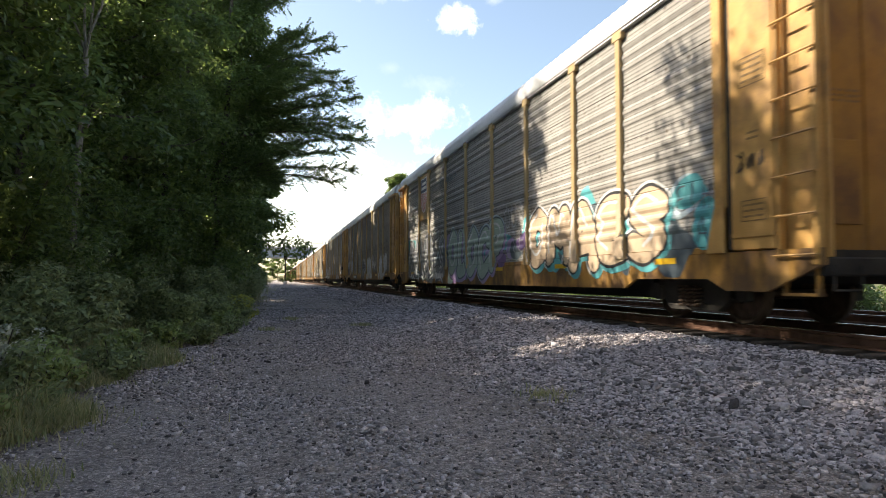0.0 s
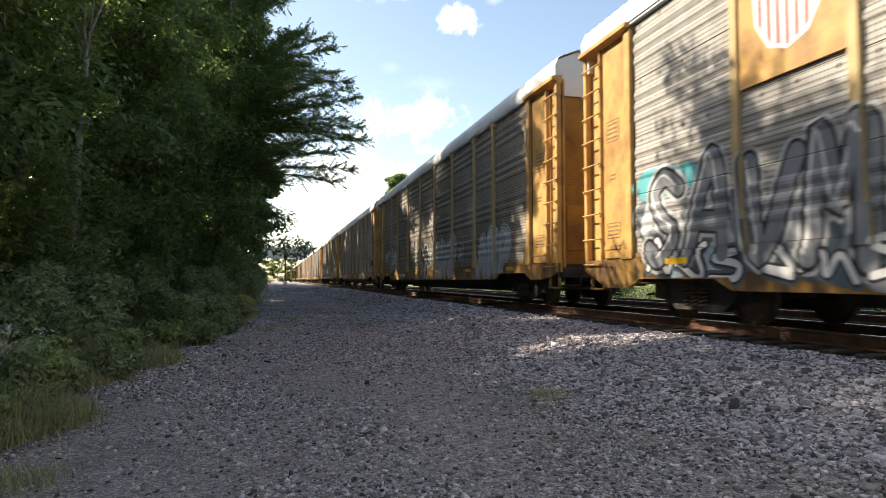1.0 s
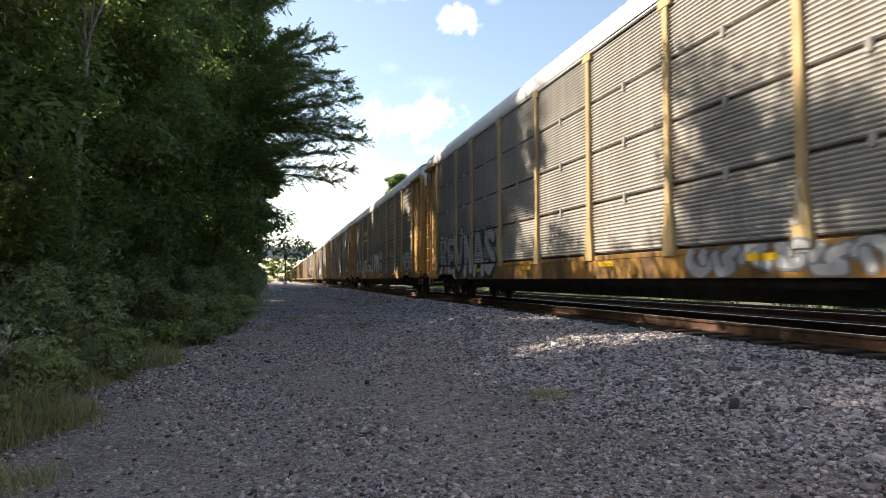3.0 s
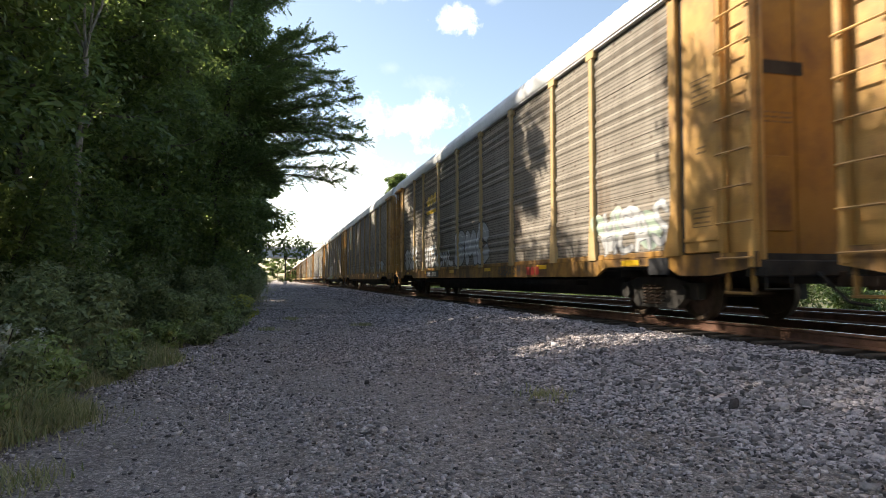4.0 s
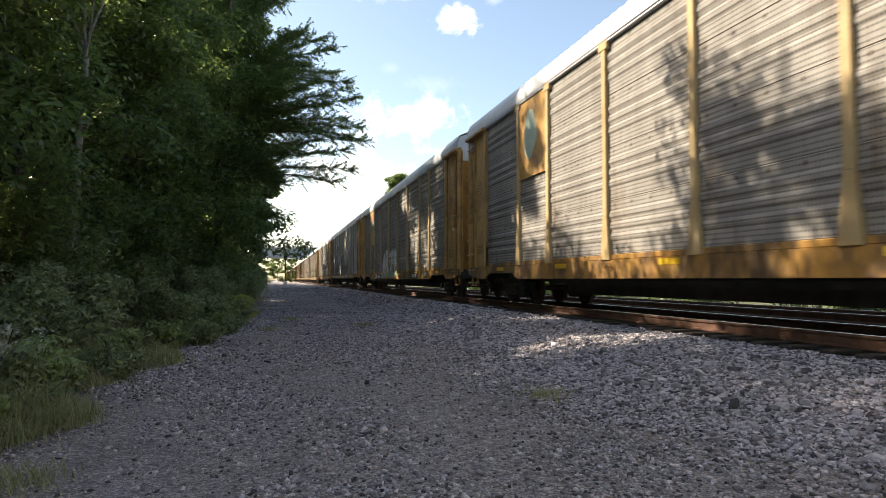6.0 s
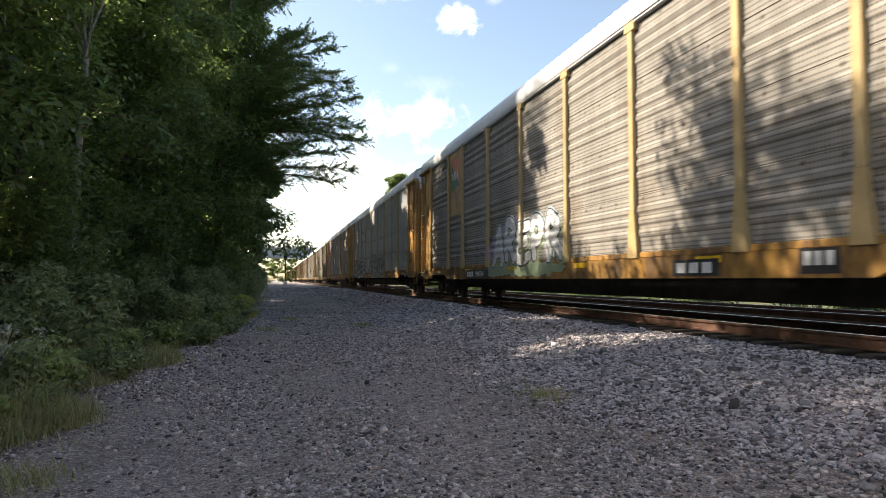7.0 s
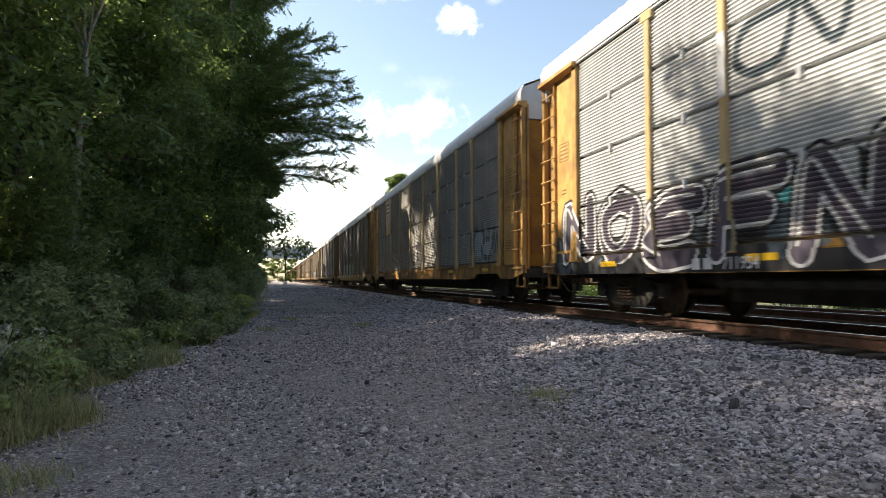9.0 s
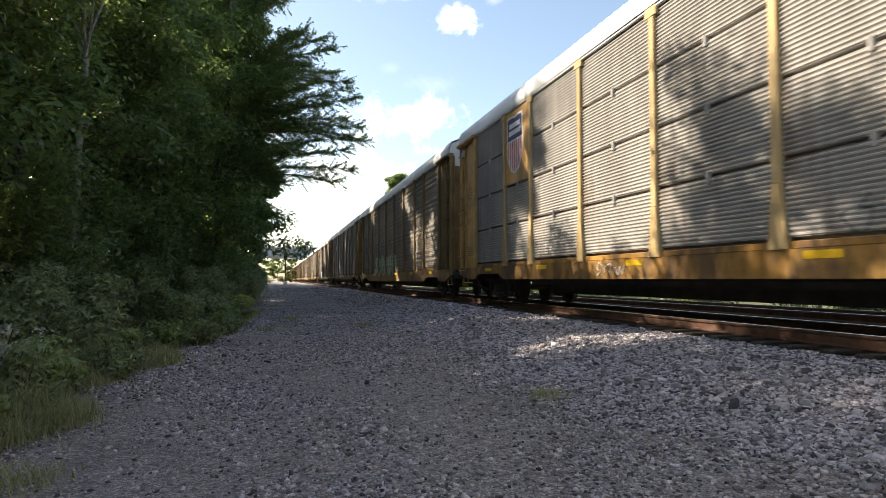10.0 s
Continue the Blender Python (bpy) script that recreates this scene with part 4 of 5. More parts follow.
def emblem_panel(car, y0, y1, z0, z1):
    """A smooth yellow field for a painted emblem over the sheeting of one bay."""
    bm = bmesh.new()
    box(bm, -FACE - 0.062, -FACE - 0.03, y0, y1, z0, z1, 0.004)
    return part("emblem_panel", bm, M["yellow"], car, "smooth yellow emblem panel")


def flat_emblem(car, sheets, depth, label):
    verts, faces, slots, mats = [], [], [], []
    for polys, colour, lift in sheets:
        mats.append(paint("paint_" + colour, COLOURS[colour]))
        for q in polys:
            k = len(verts)
            verts += [(-depth - lift, y, z) for y, z in q]
            faces.append(tuple(range(k, k + len(q))))
            slots.append(len(mats) - 1)
    me = bpy.data.meshes.new("emblem")
    me.from_pydata(verts, [], faces)
    for m in mats:
        me.materials.append(m)
    me.polygons.foreach_set("material_index", np.array(slots, dtype=np.int32))
    ob = new("emblem", me)
    ob.parent = car
    return tagged(ob, label)


def shield(car, yc, z0, z1, w):
    """Red and white striped shield with a dark blue head and a white rim."""
    d = FACE + 0.064

    def outline(g):
        ww, h = w / 2 + g, z1 - z0
        return [(yc - ww * 0.95, z1 + g), (yc - ww * 0.4, z1 + g + 0.02), (yc, z1 + g - 0.03), (yc + ww * 0.4, z1 + g + 0.02), (yc + ww * 0.95, z1 + g), (yc + ww, z1 - 0.42 * h), (yc + ww * 0.95, z0 + 0.3 * h),
                (yc + ww * 0.55, z0 + 0.08 * h - g), (yc, z0 - g), (yc - ww * 0.55, z0 + 0.08 * h - g), (yc - ww * 0.95, z0 + 0.3 * h), (yc - ww, z1 - 0.42 * h)]
    sheets = [([outline(0.05)], "white", 0.0)]
    whole = outline(0.0)
    sheets.append(([clip(whole, 1, z1 - 0.40 * (z1 - z0), 1)], "navy", 0.002))
    low = clip(whole, 1, z1 - 0.42 * (z1 - z0), -1)
    stripes = []
    for i in range(7):
        a = yc - w / 2 + w * (i + 0.25) / 7
        q = clip(clip(low, 0, a, 1), 0, a + w / 14, -1)
        if len(q) > 2:
            stripes.append(q)
    sheets.append((stripes, "red", 0.002))
    mid = z1 - 0.2 * (z1 - z0)
    sheets.append(([[(yc - w * 0.36, mid + 0.03), (yc + w * 0.36, mid + 0.03), (yc + w * 0.36, mid + 0.16), (yc - w * 0.36, mid + 0.16)],
                    [(yc - w * 0.4, mid - 0.17), (yc + w * 0.4, mid - 0.17), (yc + w * 0.4, mid - 0.04), (yc - w * 0.4, mid - 0.04)]], "white", 0.004))
    flat_emblem(car, sheets, d, "red and white striped shield emblem")


def paint_train():
    L, C, P, T = lettering_layers, cloud_layers, piece_layers, thin_tag
    c = CARS[1]
    spray(c, "rib", C(-4.3, -11.6, 0.95, 2.4, 22, 1, ("teal", "teal", "slate", "pale_blue")) + P("OMAES", -4.3, -10.4, 0.9, 2.45, 12, "tan", "black", "white", 0.34, 0.0, "teal", "white")
          + T("AEIH", -10.3, -11.6, 1.75, 2.2, 3, "slate", 0.03) + T("MIA", -10.4, -11.5, 1.25, 1.65, 4, "slate", 0.03), "tan bubble graffiti on a teal cloud")
    spray(c, "rib", C(4.0, -4.0, 0.6, 2.4, 24, 5, ("mauve", "pale_green", "slate", "purple", "teal")) + P("OLOCP", 3.8, -2.4, 0.75, 2.45, 6, "pale_green", "slate", "pale_blue", 0.34, 0.05, "mauve", "white")
          + T("OUA", -2.4, -4.0, 2.1, 2.75, 7, "silver", 0.04) + T("CTE", -2.5, -4.0, 1.4, 2.0, 8, "silver", 0.04), "mauve and pale green sprayed graffiti")
    spray(c, "rib", C(11.4, 4.3, 0.7, 1.9, 34, 8, ("slate", "silver", "grey", "slate", "pale_blue")) + C(11.2, 9.8, 1.9, 2.6, 3, 14, ("teal",)) + P("SAVMES", 11.4, 4.3, 0.8, 2.6, 9, "grey", "black", "silver", 0.2, 0.12, "", "white", line=0.045)
          + L(11.2, 4.4, 0.55, 1.3, 8, 10, "white", "black", "slate", 0.12, -0.2, 0.1), "black and white tangled graffiti")
    emblem_panel(c, 7.07, 8.85, 3.3, 5.3)
    shield(c, 7.96, 3.65, 5.1, 1.1)
    words(c, "BUILDING", 6.45, 4.36, 0.26, "slate", "dark slogan lettering", FACE + 0.052, 1.05)
    words(c, "AMERICA", 4.15, 4.36, 0.26, "slate", "dark slogan lettering", FACE + 0.052, 1.0)
    bars(c, 6.24, 4.5, 0.72, 0.92, 9, "white", "white stencilled wagon marking")
    spray(c, "rib", scrawl(-12.1, -12.7, 2.15, 2.45, 3, 2, "black", 0.025), "black scrawled tag")
    c = CARS[2]
    spray(c, "rib", P("ARP", -7.3, -10.3, 0.7, 2.2, 21, "silver", "slate", "white", 0.36, 0, "", "white", line=0.03, jump=0.02), "silver bubble graffiti with a black edge")
    spray(c, "rib", P("MOYLP", -1.6, -4.7, 0.72, 2.15, 22, "silver", "grey", "white", 0.34, line=0.025), "silver graffiti over the sill")
    blobs = [(1.3, 1.35, 0.5, 0.78), (1.12, 0.95, 0.62, 0.3), (0.35, 1.5, 0.55, 0.68), (0.3, 0.98, 0.5, 0.34), (-0.32, 1.55, 0.24, 0.28)]
    spray(c, "rib", [([disc(a, b, ry + 0.06, rz + 0.06, 0.04, 26, random.Random(3 + q))], "white", 0.003 + 0.0003 * q) for q, (a, b, ry, rz) in enumerate(blobs)]
          + [([disc(a, b, ry, rz, 0.04, 26, random.Random(3 + q))], "black", 0.0048 + 0.0003 * q) for q, (a, b, ry, rz) in enumerate(blobs)]
          + [(ribbon([(1.45, 1.1), (1.3, 1.4), (1.05, 1.38), (0.95, 1.0)], 0.06), "white", 0.0066), (ribbon([(0.95, 1.65), (0.7, 1.75), (0.42, 1.5), (0.38, 0.75)], 0.05), "white", 0.0069),
             (ribbon([(0.28, 1.45), (0.12, 1.4), (0.02, 1.2)], 0.06), "white", 0.0072), (ribbon([(-0.2, 1.7), (-0.24, 1.42)], 0.04), "white", 0.0072), (ribbon([(-0.42, 1.68), (-0.3, 1.68), (-0.32, 1.55), (-0.42, 1.48), (-0.32, 1.4)], 0.04), "white", 0.0074)],
          "black graffiti shape with a white edge")
    # dark slanted emblem over two lines of lettering
    spray(c, "rib", [([[(6.85 - 0.02 * q, 4.02 + 0.075 * q), (5.75, 4.02 + 0.075 * q), (5.72, 4.06 + 0.075 * q), (6.83 - 0.02 * q, 4.06 + 0.075 * q)]], "slate", 0.004) for q in range(5)]
          + [(ribbon([(5.75, 4.02), (5.62, 4.36), (5.4, 4.04), (5.28, 4.38)], 0.1), "slate", 0.005), (ribbon([(4.85, 4.36), (5.12, 4.36), (5.12, 4.2), (4.9, 4.18), (4.92, 4.04), (5.2, 4.04)], 0.1), "slate", 0.006)], "dark slanted striped emblem", "emblem")
    bars(c, 6.0, 4.75, 3.68, 3.88, 7, "slate", "dark owner's lettering", FACE + 0.052)
    bars(c, 6.0, 4.6, 3.38, 3.58, 8, "slate", "dark owner's lettering", FACE + 0.052)
    spray(c, "rib", scrawl(-0.9, -1.8, 1.15, 1.85, 3, 24, "silver", 0.035) + scrawl(-4.9, -5.7, 1.2, 2.0, 4, 28, "white", 0.03), "thin white tags")
    spray(c, "rib", P("AMC", 9.3, 6.9, 1.15, 2.4, 25, "silver", "grey", "", 0.2) + scrawl(11.4, 10.6, 1.7, 2.2, 2, 41, "white", 0.04), "faded silver graffiti")
    spray(c, "rib", T("CROT", 11.5, 9.95, 1.66, 2.2, 34, "white", 0.055) + [(ribbon([(10.4, 2.2), (9.85, 2.24)], 0.05), "white", 0.009)], "thin white sprayed tag", "tag")
    spray(c, "rib", scrawl(8.7, 6.9, 2.3, 3.2, 5, 26, "silver", 0.05), "thin silver scrawl")
    spray(c, "rib", scrawl(12.78, 12.05, 2.75, 3.25, 2, 30, "black", 0.03) + scrawl(12.78, 12.05, 2.35, 2.8, 3, 31, "black", 0.03) + T("VOR", 12.8, 12.02, 1.35, 1.85, 36, "black", 0.035), "dark scrawled tags")
    plate(c, "marking_plate", 6.45, 4.3, 0.74, 1.02, "black", "black painted marking field")
    bars(c, 6.35, 5.75, 0.79, 0.97, 3, "white", "white stencilled owner mark", lift=0.02)
    words(c, "305470", 5.6, 0.79, 0.17, "white", "white stencilled wagon number", POST_FACE + 0.012, 1.1)
    c = CARS[3]
    spray(c, "slat", C(11.6, 4.5, 0.8, 2.3, 9, 31, ("slate", "black")) + P("REVNAS", 11.4, 4.6, 0.75, 2.4, 35, "silver", "black", "", 0.27, -0.15, "black", "white"), "silver and black angular graffiti")
    t = words(c, "THIS CAR", 0, 0, 0.13, "slate", "small dark stencilled words on the gable")
    t.matrix_basis = Matrix(((1, 0, 0, -1.3), (0, 0, -1, -HALF + 0.094), (0, 1, 0, 5.06), (0, 0, 0, 1)))
    # thin black plate on the face of the end door
    bm = bmesh.new()
    box(bm, -1.28, -0.55, -HALF + 0.14, -HALF + 0.151, 3.56, 3.75)
    part("window_slot", bm, M["black"], c, "thin black plate on the end door")
    spray(c, "slat", scrawl(-4.6, -7.2, 1.25, 2.0, 6, 32, "silver", 0.035) + L(-4.7, -8.3, 0.74, 1.2, 6, 36, "silver", "grey", "", 0.3), "thin silver scrawl")
    plate(c, "placard", -10.05, -10.55, 0.75, 1.05, "black", "small black and white placard")
    bars(c, -10.1, -10.5, 0.8, 1.0, 3, "white", "white print on the placard", lift=0.016)
    c = CARS[4]
    spray(c, "rib", C(-9.0, -11.0, 1.3, 2.0, 5, 40, ("pale_green", "silver")) + P("HEAS", -9.3, -11.6, 1.18, 2.0, 42, "silver", "grey", "", 0.16, line=0.02), "faded silver and green graffiti")
    spray(c, "rib", P("HTEL", 6.7, 4.5, 1.18, 2.15, 43, "white", "silver", "", 0.26, line=0.02, jump=0.01) + P("CML", 4.4, 2.1, 1.18, 1.75, 44, "white", "silver", "", 0.24, line=0.02, jump=0.01), "white block graffiti letters")
    spray(c, "rib", P("SMC", 1.75, -2.1, 1.12, 2.42, 48, "silver", "black", "", 0.36, 0.0, "", "white", line=0.03, jump=0.02) + T("HSEAN", -3.1, -4.2, 0.8, 1.05, 49, "black", 0.035) + T("SM", -4.3, -4.9, 0.8, 1.05, 50, "black", 0.035), "silver bubble graffiti with a black edge")
    spray(c, "rib", P("SUC", 11.3, 8.4, 1.12, 2.2, 45, "silver", "black", "", 0.32, 0.0, "", "white"), "silver bubble graffiti with a black edge")
    blocks = random.Random(4)
    spray(c, "rib", [([disc(6.08, 4.0, 0.28, 0.24, 0.1, 16, blocks)], "gold", 0.004), ([disc(5.52, 4.02, 0.24, 0.25, 0.1, 16, blocks)], "gold", 0.005), ([disc(4.98, 4.04, 0.26, 0.24, 0.12, 16, blocks)], "gold", 0.006),
                     ([[(6.42, 3.45), (4.7, 3.45), (4.7, 3.6), (6.42, 3.6)]], "gold", 0.008)], "three bold yellow blocks over a yellow bar", "emblem")
    plate(c, "marking_plate", 6.3, 4.15, 0.77, 1.03, "black", "black painted marking field")
    bars(c, 6.15, 5.45, 0.82, 0.98, 4, "white", "white stencilled owner mark", lift=0.02)
    words(c, "159110", 5.3, 0.82, 0.16, "white", "white stencilled wagon number", POST_FACE + 0.012, 1.1)
    bars(c, -5.3, -6.2, 0.8, 1.0, 3, "red", "red stencilled bars")
    plate(c, "placard", -11.0, -11.6, 0.76, 1.04, "black", "small black and white placard")
    # the same black plate on this wagon's end door
    bm = bmesh.new()
    box(bm, -1.28, -0.55, -HALF + 0.14, -HALF + 0.151, 3.56, 3.75)
    part("window_slot", bm, M["black"], c, "thin black plate on the end door")
    c = CARS[5]
    spray(c, "rib", scrawl(-4.5, -6.8, 1.3, 1.6, 6, 51, "silver", 0.03) + scrawl(-2.6, -3.6, 1.3, 1.6, 3, 52, "silver", 0.03) + C(-9.0, -9.9, 1.2, 1.8, 3, 53, ("pale_blue",)), "faint pale scribbles")
    plate(c, "placard", -7.95, -8.5, 0.76, 1.05, "black", "small black and white placard")
    bars(c, -8.0, -8.45, 0.82, 1.0, 3, "white", "white print on the placard", lift=0.016)
    emblem_panel(c, 7.07, 8.85, 3.3, 5.3)
    flat_emblem(c, [([disc(8.1, 4.4, 0.42, 0.6, 0.1, 18, random.Random(5))], "pale_green", 0.004)], FACE + 0.064, "faded green emblem")
    c = CARS[6]
    spray(c, "rib", C(4.0, -1.0, 0.75, 1.15, 16, 60, ("green",)) + C(3.9, 3.4, 0.9, 2.0, 3, 61, ("mauve",)) + C(2.5, 1.9, 1.9, 2.6, 3, 62, ("mauve",)) + P("AREPR", 3.75, -1.1, 1.05, 2.3, 63, "white", "black", "pale_blue", 0.27, 0, "green", "silver", line=0.03),
          "white bubble graffiti on a green ground")
    emblem_panel(c, 6.95, 8.7, 3.0, 5.3)
    flat_emblem(c, [([[(8.42, 4.5), (7.9, 4.62), (7.3, 4.0), (7.22, 5.05), (7.7, 5.0), (8.42, 5.12)]], "coral", 0.003), ([[(8.4, 3.85), (7.75, 4.02), (7.3, 4.0), (7.95, 4.55), (8.4, 4.95)]], "dark_green", 0.005),
                    ([[(8.25, 4.3), (8.15, 4.3), (8.15, 4.55), (8.3, 4.55)], [(8.05, 4.3), (7.95, 4.3), (7.95, 4.62), (8.05, 4.62)], [(7.85, 4.28), (7.75, 4.28), (7.75, 4.6), (7.85, 4.6)], [(7.65, 4.28), (7.55, 4.28), (7.55, 4.6), (7.65, 4.6)]], "white", 0.007)],
                FACE + 0.064, "orange and green tilted square emblem")
    plate(c, "marking_plate", 6.5, 4.1, 0.72, 0.99, "black", "black painted marking field")
    bars(c, 6.35, 5.6, 0.77, 0.94, 4, "white", "white stencilled owner mark", lift=0.02)
    words(c, "994754", 5.4, 0.77, 0.17, "white", "white stencilled wagon number", POST_FACE + 0.012, 1.15)
    plate(c, "marking_plate", -5.4, -6.55, 0.73, 0.99, "black", "black painted marking field")
    bars(c, -5.5, -6.45, 0.78, 0.94, 3, "white", "white stencilled owner mark", lift=0.02)
    plate(c, "placard", -8.05, -8.65, 0.75, 1.06, "black", "small black and white placard")
    bars(c, -8.1, -8.6, 0.85, 1.02, 3, "white", "white print on the placard", lift=0.016)
    c = CARS[7]
    spray(c, "slat", C(1.2, -4.2, 0.8, 1.9, 13, 70, ("black", "grey", "black")) + P("CCVOI", 1.3, -4.4, 0.78, 2.3, 71, "plum", "white", "black", 0.3, 0, "", "silver", line=0.065), "black and white round graffiti")
    spray(c, "slat", C(5.6, 1.4, 1.2, 2.1, 8, 72, ("teal", "black")) + P("LER", 5.2, 2.3, 1.12, 2.2, 74, "silver", "black", "", 0.3, 0, "black"), "silver graffiti letters with teal patches")
    spray(c, "slat", [([[(12.6, 0.7), (4.2, 0.7), (4.2, 1.05), (12.6, 1.05)]], "black", 0.0008), ([[(11.6, 1.17), (2.4, 1.17), (2.4, 1.45), (11.6, 1.5)]], "black", 0.0008)] + C(12.9, 5.6, 0.8, 1.7, 20, 75, ("black", "slate", "black")) + P("NOEFN", 12.6, 4.2, 0.9, 2.35, 76, "plum", "white", "black", 0.25, 0.08, "", "white", line=0.05), "black and silver tangled graffiti")
    spray(c, "slat", scrawl(-9.3, -11.5, 1.2, 2.2, 6, 77, "slate", 0.03) + scrawl(-11.9, -13.0, 1.1, 2.2, 4, 78, "slate", 0.03), "dark scrawled tags")
    spray(c, "slat", [([[(7.1, 3.3), (4.64, 3.3), (4.64, 4.26), (7.1, 4.26)]], "silver", 0.002)], "faded white emblem field", "emblem_field")
    spray(c, "slat", [(ribbon([(5.75, 4.18), (6.45, 4.18), (6.72, 3.98), (6.72, 3.68), (6.45, 3.5), (6.0, 3.52), (5.8, 3.75), (5.62, 4.18), (5.4, 3.9), (5.15, 3.52), (4.95, 3.6), (4.8, 4.15)], 0.14), "slate", 0.006)], "dark winding line emblem", "emblem")
    bars(c, 7.8, 7.25, 0.83, 1.0, 2, "white", "white stencilled owner mark", lift=0.022)
    words(c, "711954", 7.05, 0.83, 0.17, "white", "white stencilled wagon number", POST_FACE + 0.022, 1.0)
    plate(c, "placard", -10.9, -11.4, 0.8, 1.06, "black", "small black and white placard")
    bars(c, -10.95, -11.35, 0.85, 1.01, 3, "silver", "pale print on the placard", lift=0.016)
    c = CARS[8]
    spray(c, "slat", C(-9.1, -11.6, 1.3, 2.5, 7, 80, ("slate", "pale_blue", "grey")) + scrawl(-9.1, -11.6, 1.25, 2.4, 5, 81, "white", 0.05), "pale blue and white sketchy graffiti")
    emblem_panel(c, 7.07, 8.85, 3.3, 5.3)
    shield(c, 8.1, 3.6, 5.1, 1.1)
    spray(c, "slat", scrawl(-2.3, -2.9, 1.1, 1.7, 1, 82, "slate", 0.03) + scrawl(3.6, 2.4, 0.75, 1.02, 3, 83, "white", 0.025), "thin tags on the sill")
    # wagons further back
    for k in range(9, 14):
        st = KINDS.get(k, REST[(k * 3) % 4])[0]
        col = ("silver", "pale_blue", "tan", "white", "green")[k % 5]
        spray(CARS[k], st, L(6.0 - k % 3, -2.0, 0.9, 2.2, 6, 90 + k, col, "black", "", 0.3), "faded bubble graffiti along the side")


COLOURS["coral"] = (0.66, 0.2, 0.11)
COLOURS["plum"] = (0.085, 0.07, 0.095)
paint_train()


# ---- vegetation ----
rng = np.random.default_rng(7)


def leaves(centres, normals, size, aspect=0.5, ways=None):
    """Folded diamond leaves, two triangles each, as arrays."""
    n = len(centres)
    d = rng.normal(size=(n, 3)) if ways is None else ways.copy()
    d -= normals * (d * normals).sum(1, keepdims=True)
    d /= np.linalg.norm(d, axis=1, keepdims=True) + 1e-9
    e = np.cross(normals, d)
    s = (size * rng.uniform(0.6, 1.3, n))[:, None]
    lift = normals * s * 0.12
    v = np.stack([centres - d * s * 0.5, centres + e * s * aspect * 0.5 + lift, centres + d * s * 0.5, centres - e * s * aspect * 0.5 + lift], 1).reshape(-1, 3)
    i = np.arange(n)[:, None] * 4
    f = np.concatenate([i + [0, 1, 2], i + [0, 2, 3]], 1).reshape(-1, 3)
    return v, f


def clump_cloud(centres, radii, count, flat=0.6, up=0.8):
    """Leaf places round clump centres: thick towards the shell of each clump."""
    which = rng.integers(0, len(centres), count)
    d = rng.normal(size=(count, 3))
    d /= np.linalg.norm(d, axis=1, keepdims=True)
    r = rng.uniform(0.25, 1.0, count) ** 0.6
    p = centres[which] + d * (radii[which] * r)[:, None] * np.array([1, 1, flat])
    nrm = d * 0.5 + rng.normal(size=(count, 3)) * 0.55 + np.array([0, 0, up])
    nrm /= np.linalg.norm(nrm, axis=1, keepdims=True)
    return p, nrm


def bend(a, b, steps, wob, sag=0.0):
    a, b = np.array(a, float), np.array(b, float)
    out = []
    for i in range(steps + 1):
        t = i / steps
        w = rng.normal(size=3) * wob * math.sin(math.pi * min(t, 0.85)) if 0 < i else 0
        out.append(a + (b - a) * t + w + np.array([0, 0, -sag * t * t]))
    return out


def build_tree(x, y, height, spread, lean=(0, 0), count=26000, leaf=0.13, trunk_r=0.16, low=0.22, label="", limbs=15, mat="leaf", flat=0.55, clump=(0.55, 1.1)):
    z0 = float(ground_height(x, y)) - 0.1
    tree = thing("tree", label or "tall leafy tree with a dark dense crown beside the path", "tree", "trees of the wood edge")
    tree.matrix_basis = pose(x, y, z0)
    bm = bmesh.new()
    top = np.array([lean[0], lean[1], height * 0.93])
    spine = bend((0, 0, 0), top, 9, 0.16)
    limb(bm, spine, trunk_r, trunk_r * 0.18, 10)
    centres, radii = [], []
    for i in range(limbs):
        t = low + (0.97 - low) * (i + rng.uniform(0, 0.8)) / limbs
        k = min(int(t * 9), 8)
        base = spine[k] + (spine[k + 1] - spine[k]) * (t * 9 - k)
        az = i * 2.4 + rng.uniform(-0.4, 0.4)
        reach = spread * (0.35 + 0.75 * math.sin(math.pi * min(1.0, (t - low) / (1 - low) * 0.72 + 0.24))) * rng.uniform(0.75, 1.15)
        tip = base + np.array([math.cos(az) * reach, math.sin(az) * reach, reach * rng.uniform(0.12, 0.55)])
        path = bend(base, tip, 5, 0.12, 0.2)
        limb(bm, path, trunk_r * (0.5 - 0.3 * t), 0.015, 6)
        for j in range(7):
            c = path[2 + j % 4] + rng.normal(size=3) * reach * 0.17
            centres.append(c)
            radii.append(rng.uniform(*clump) * (0.75 + 0.08 * spread))
    part("trunk", bm, M["bark"], tree, "grey-brown trunk with forking limbs")
    c, r = np.array(centres), np.array(radii)
    p, n = clump_cloud(c, r, count, flat)
    v, f = leaves(p, n, leaf)
    crown = new("crown", mesh_from("crown", v, f, M[mat]))
    crown.parent = tree
    return tree


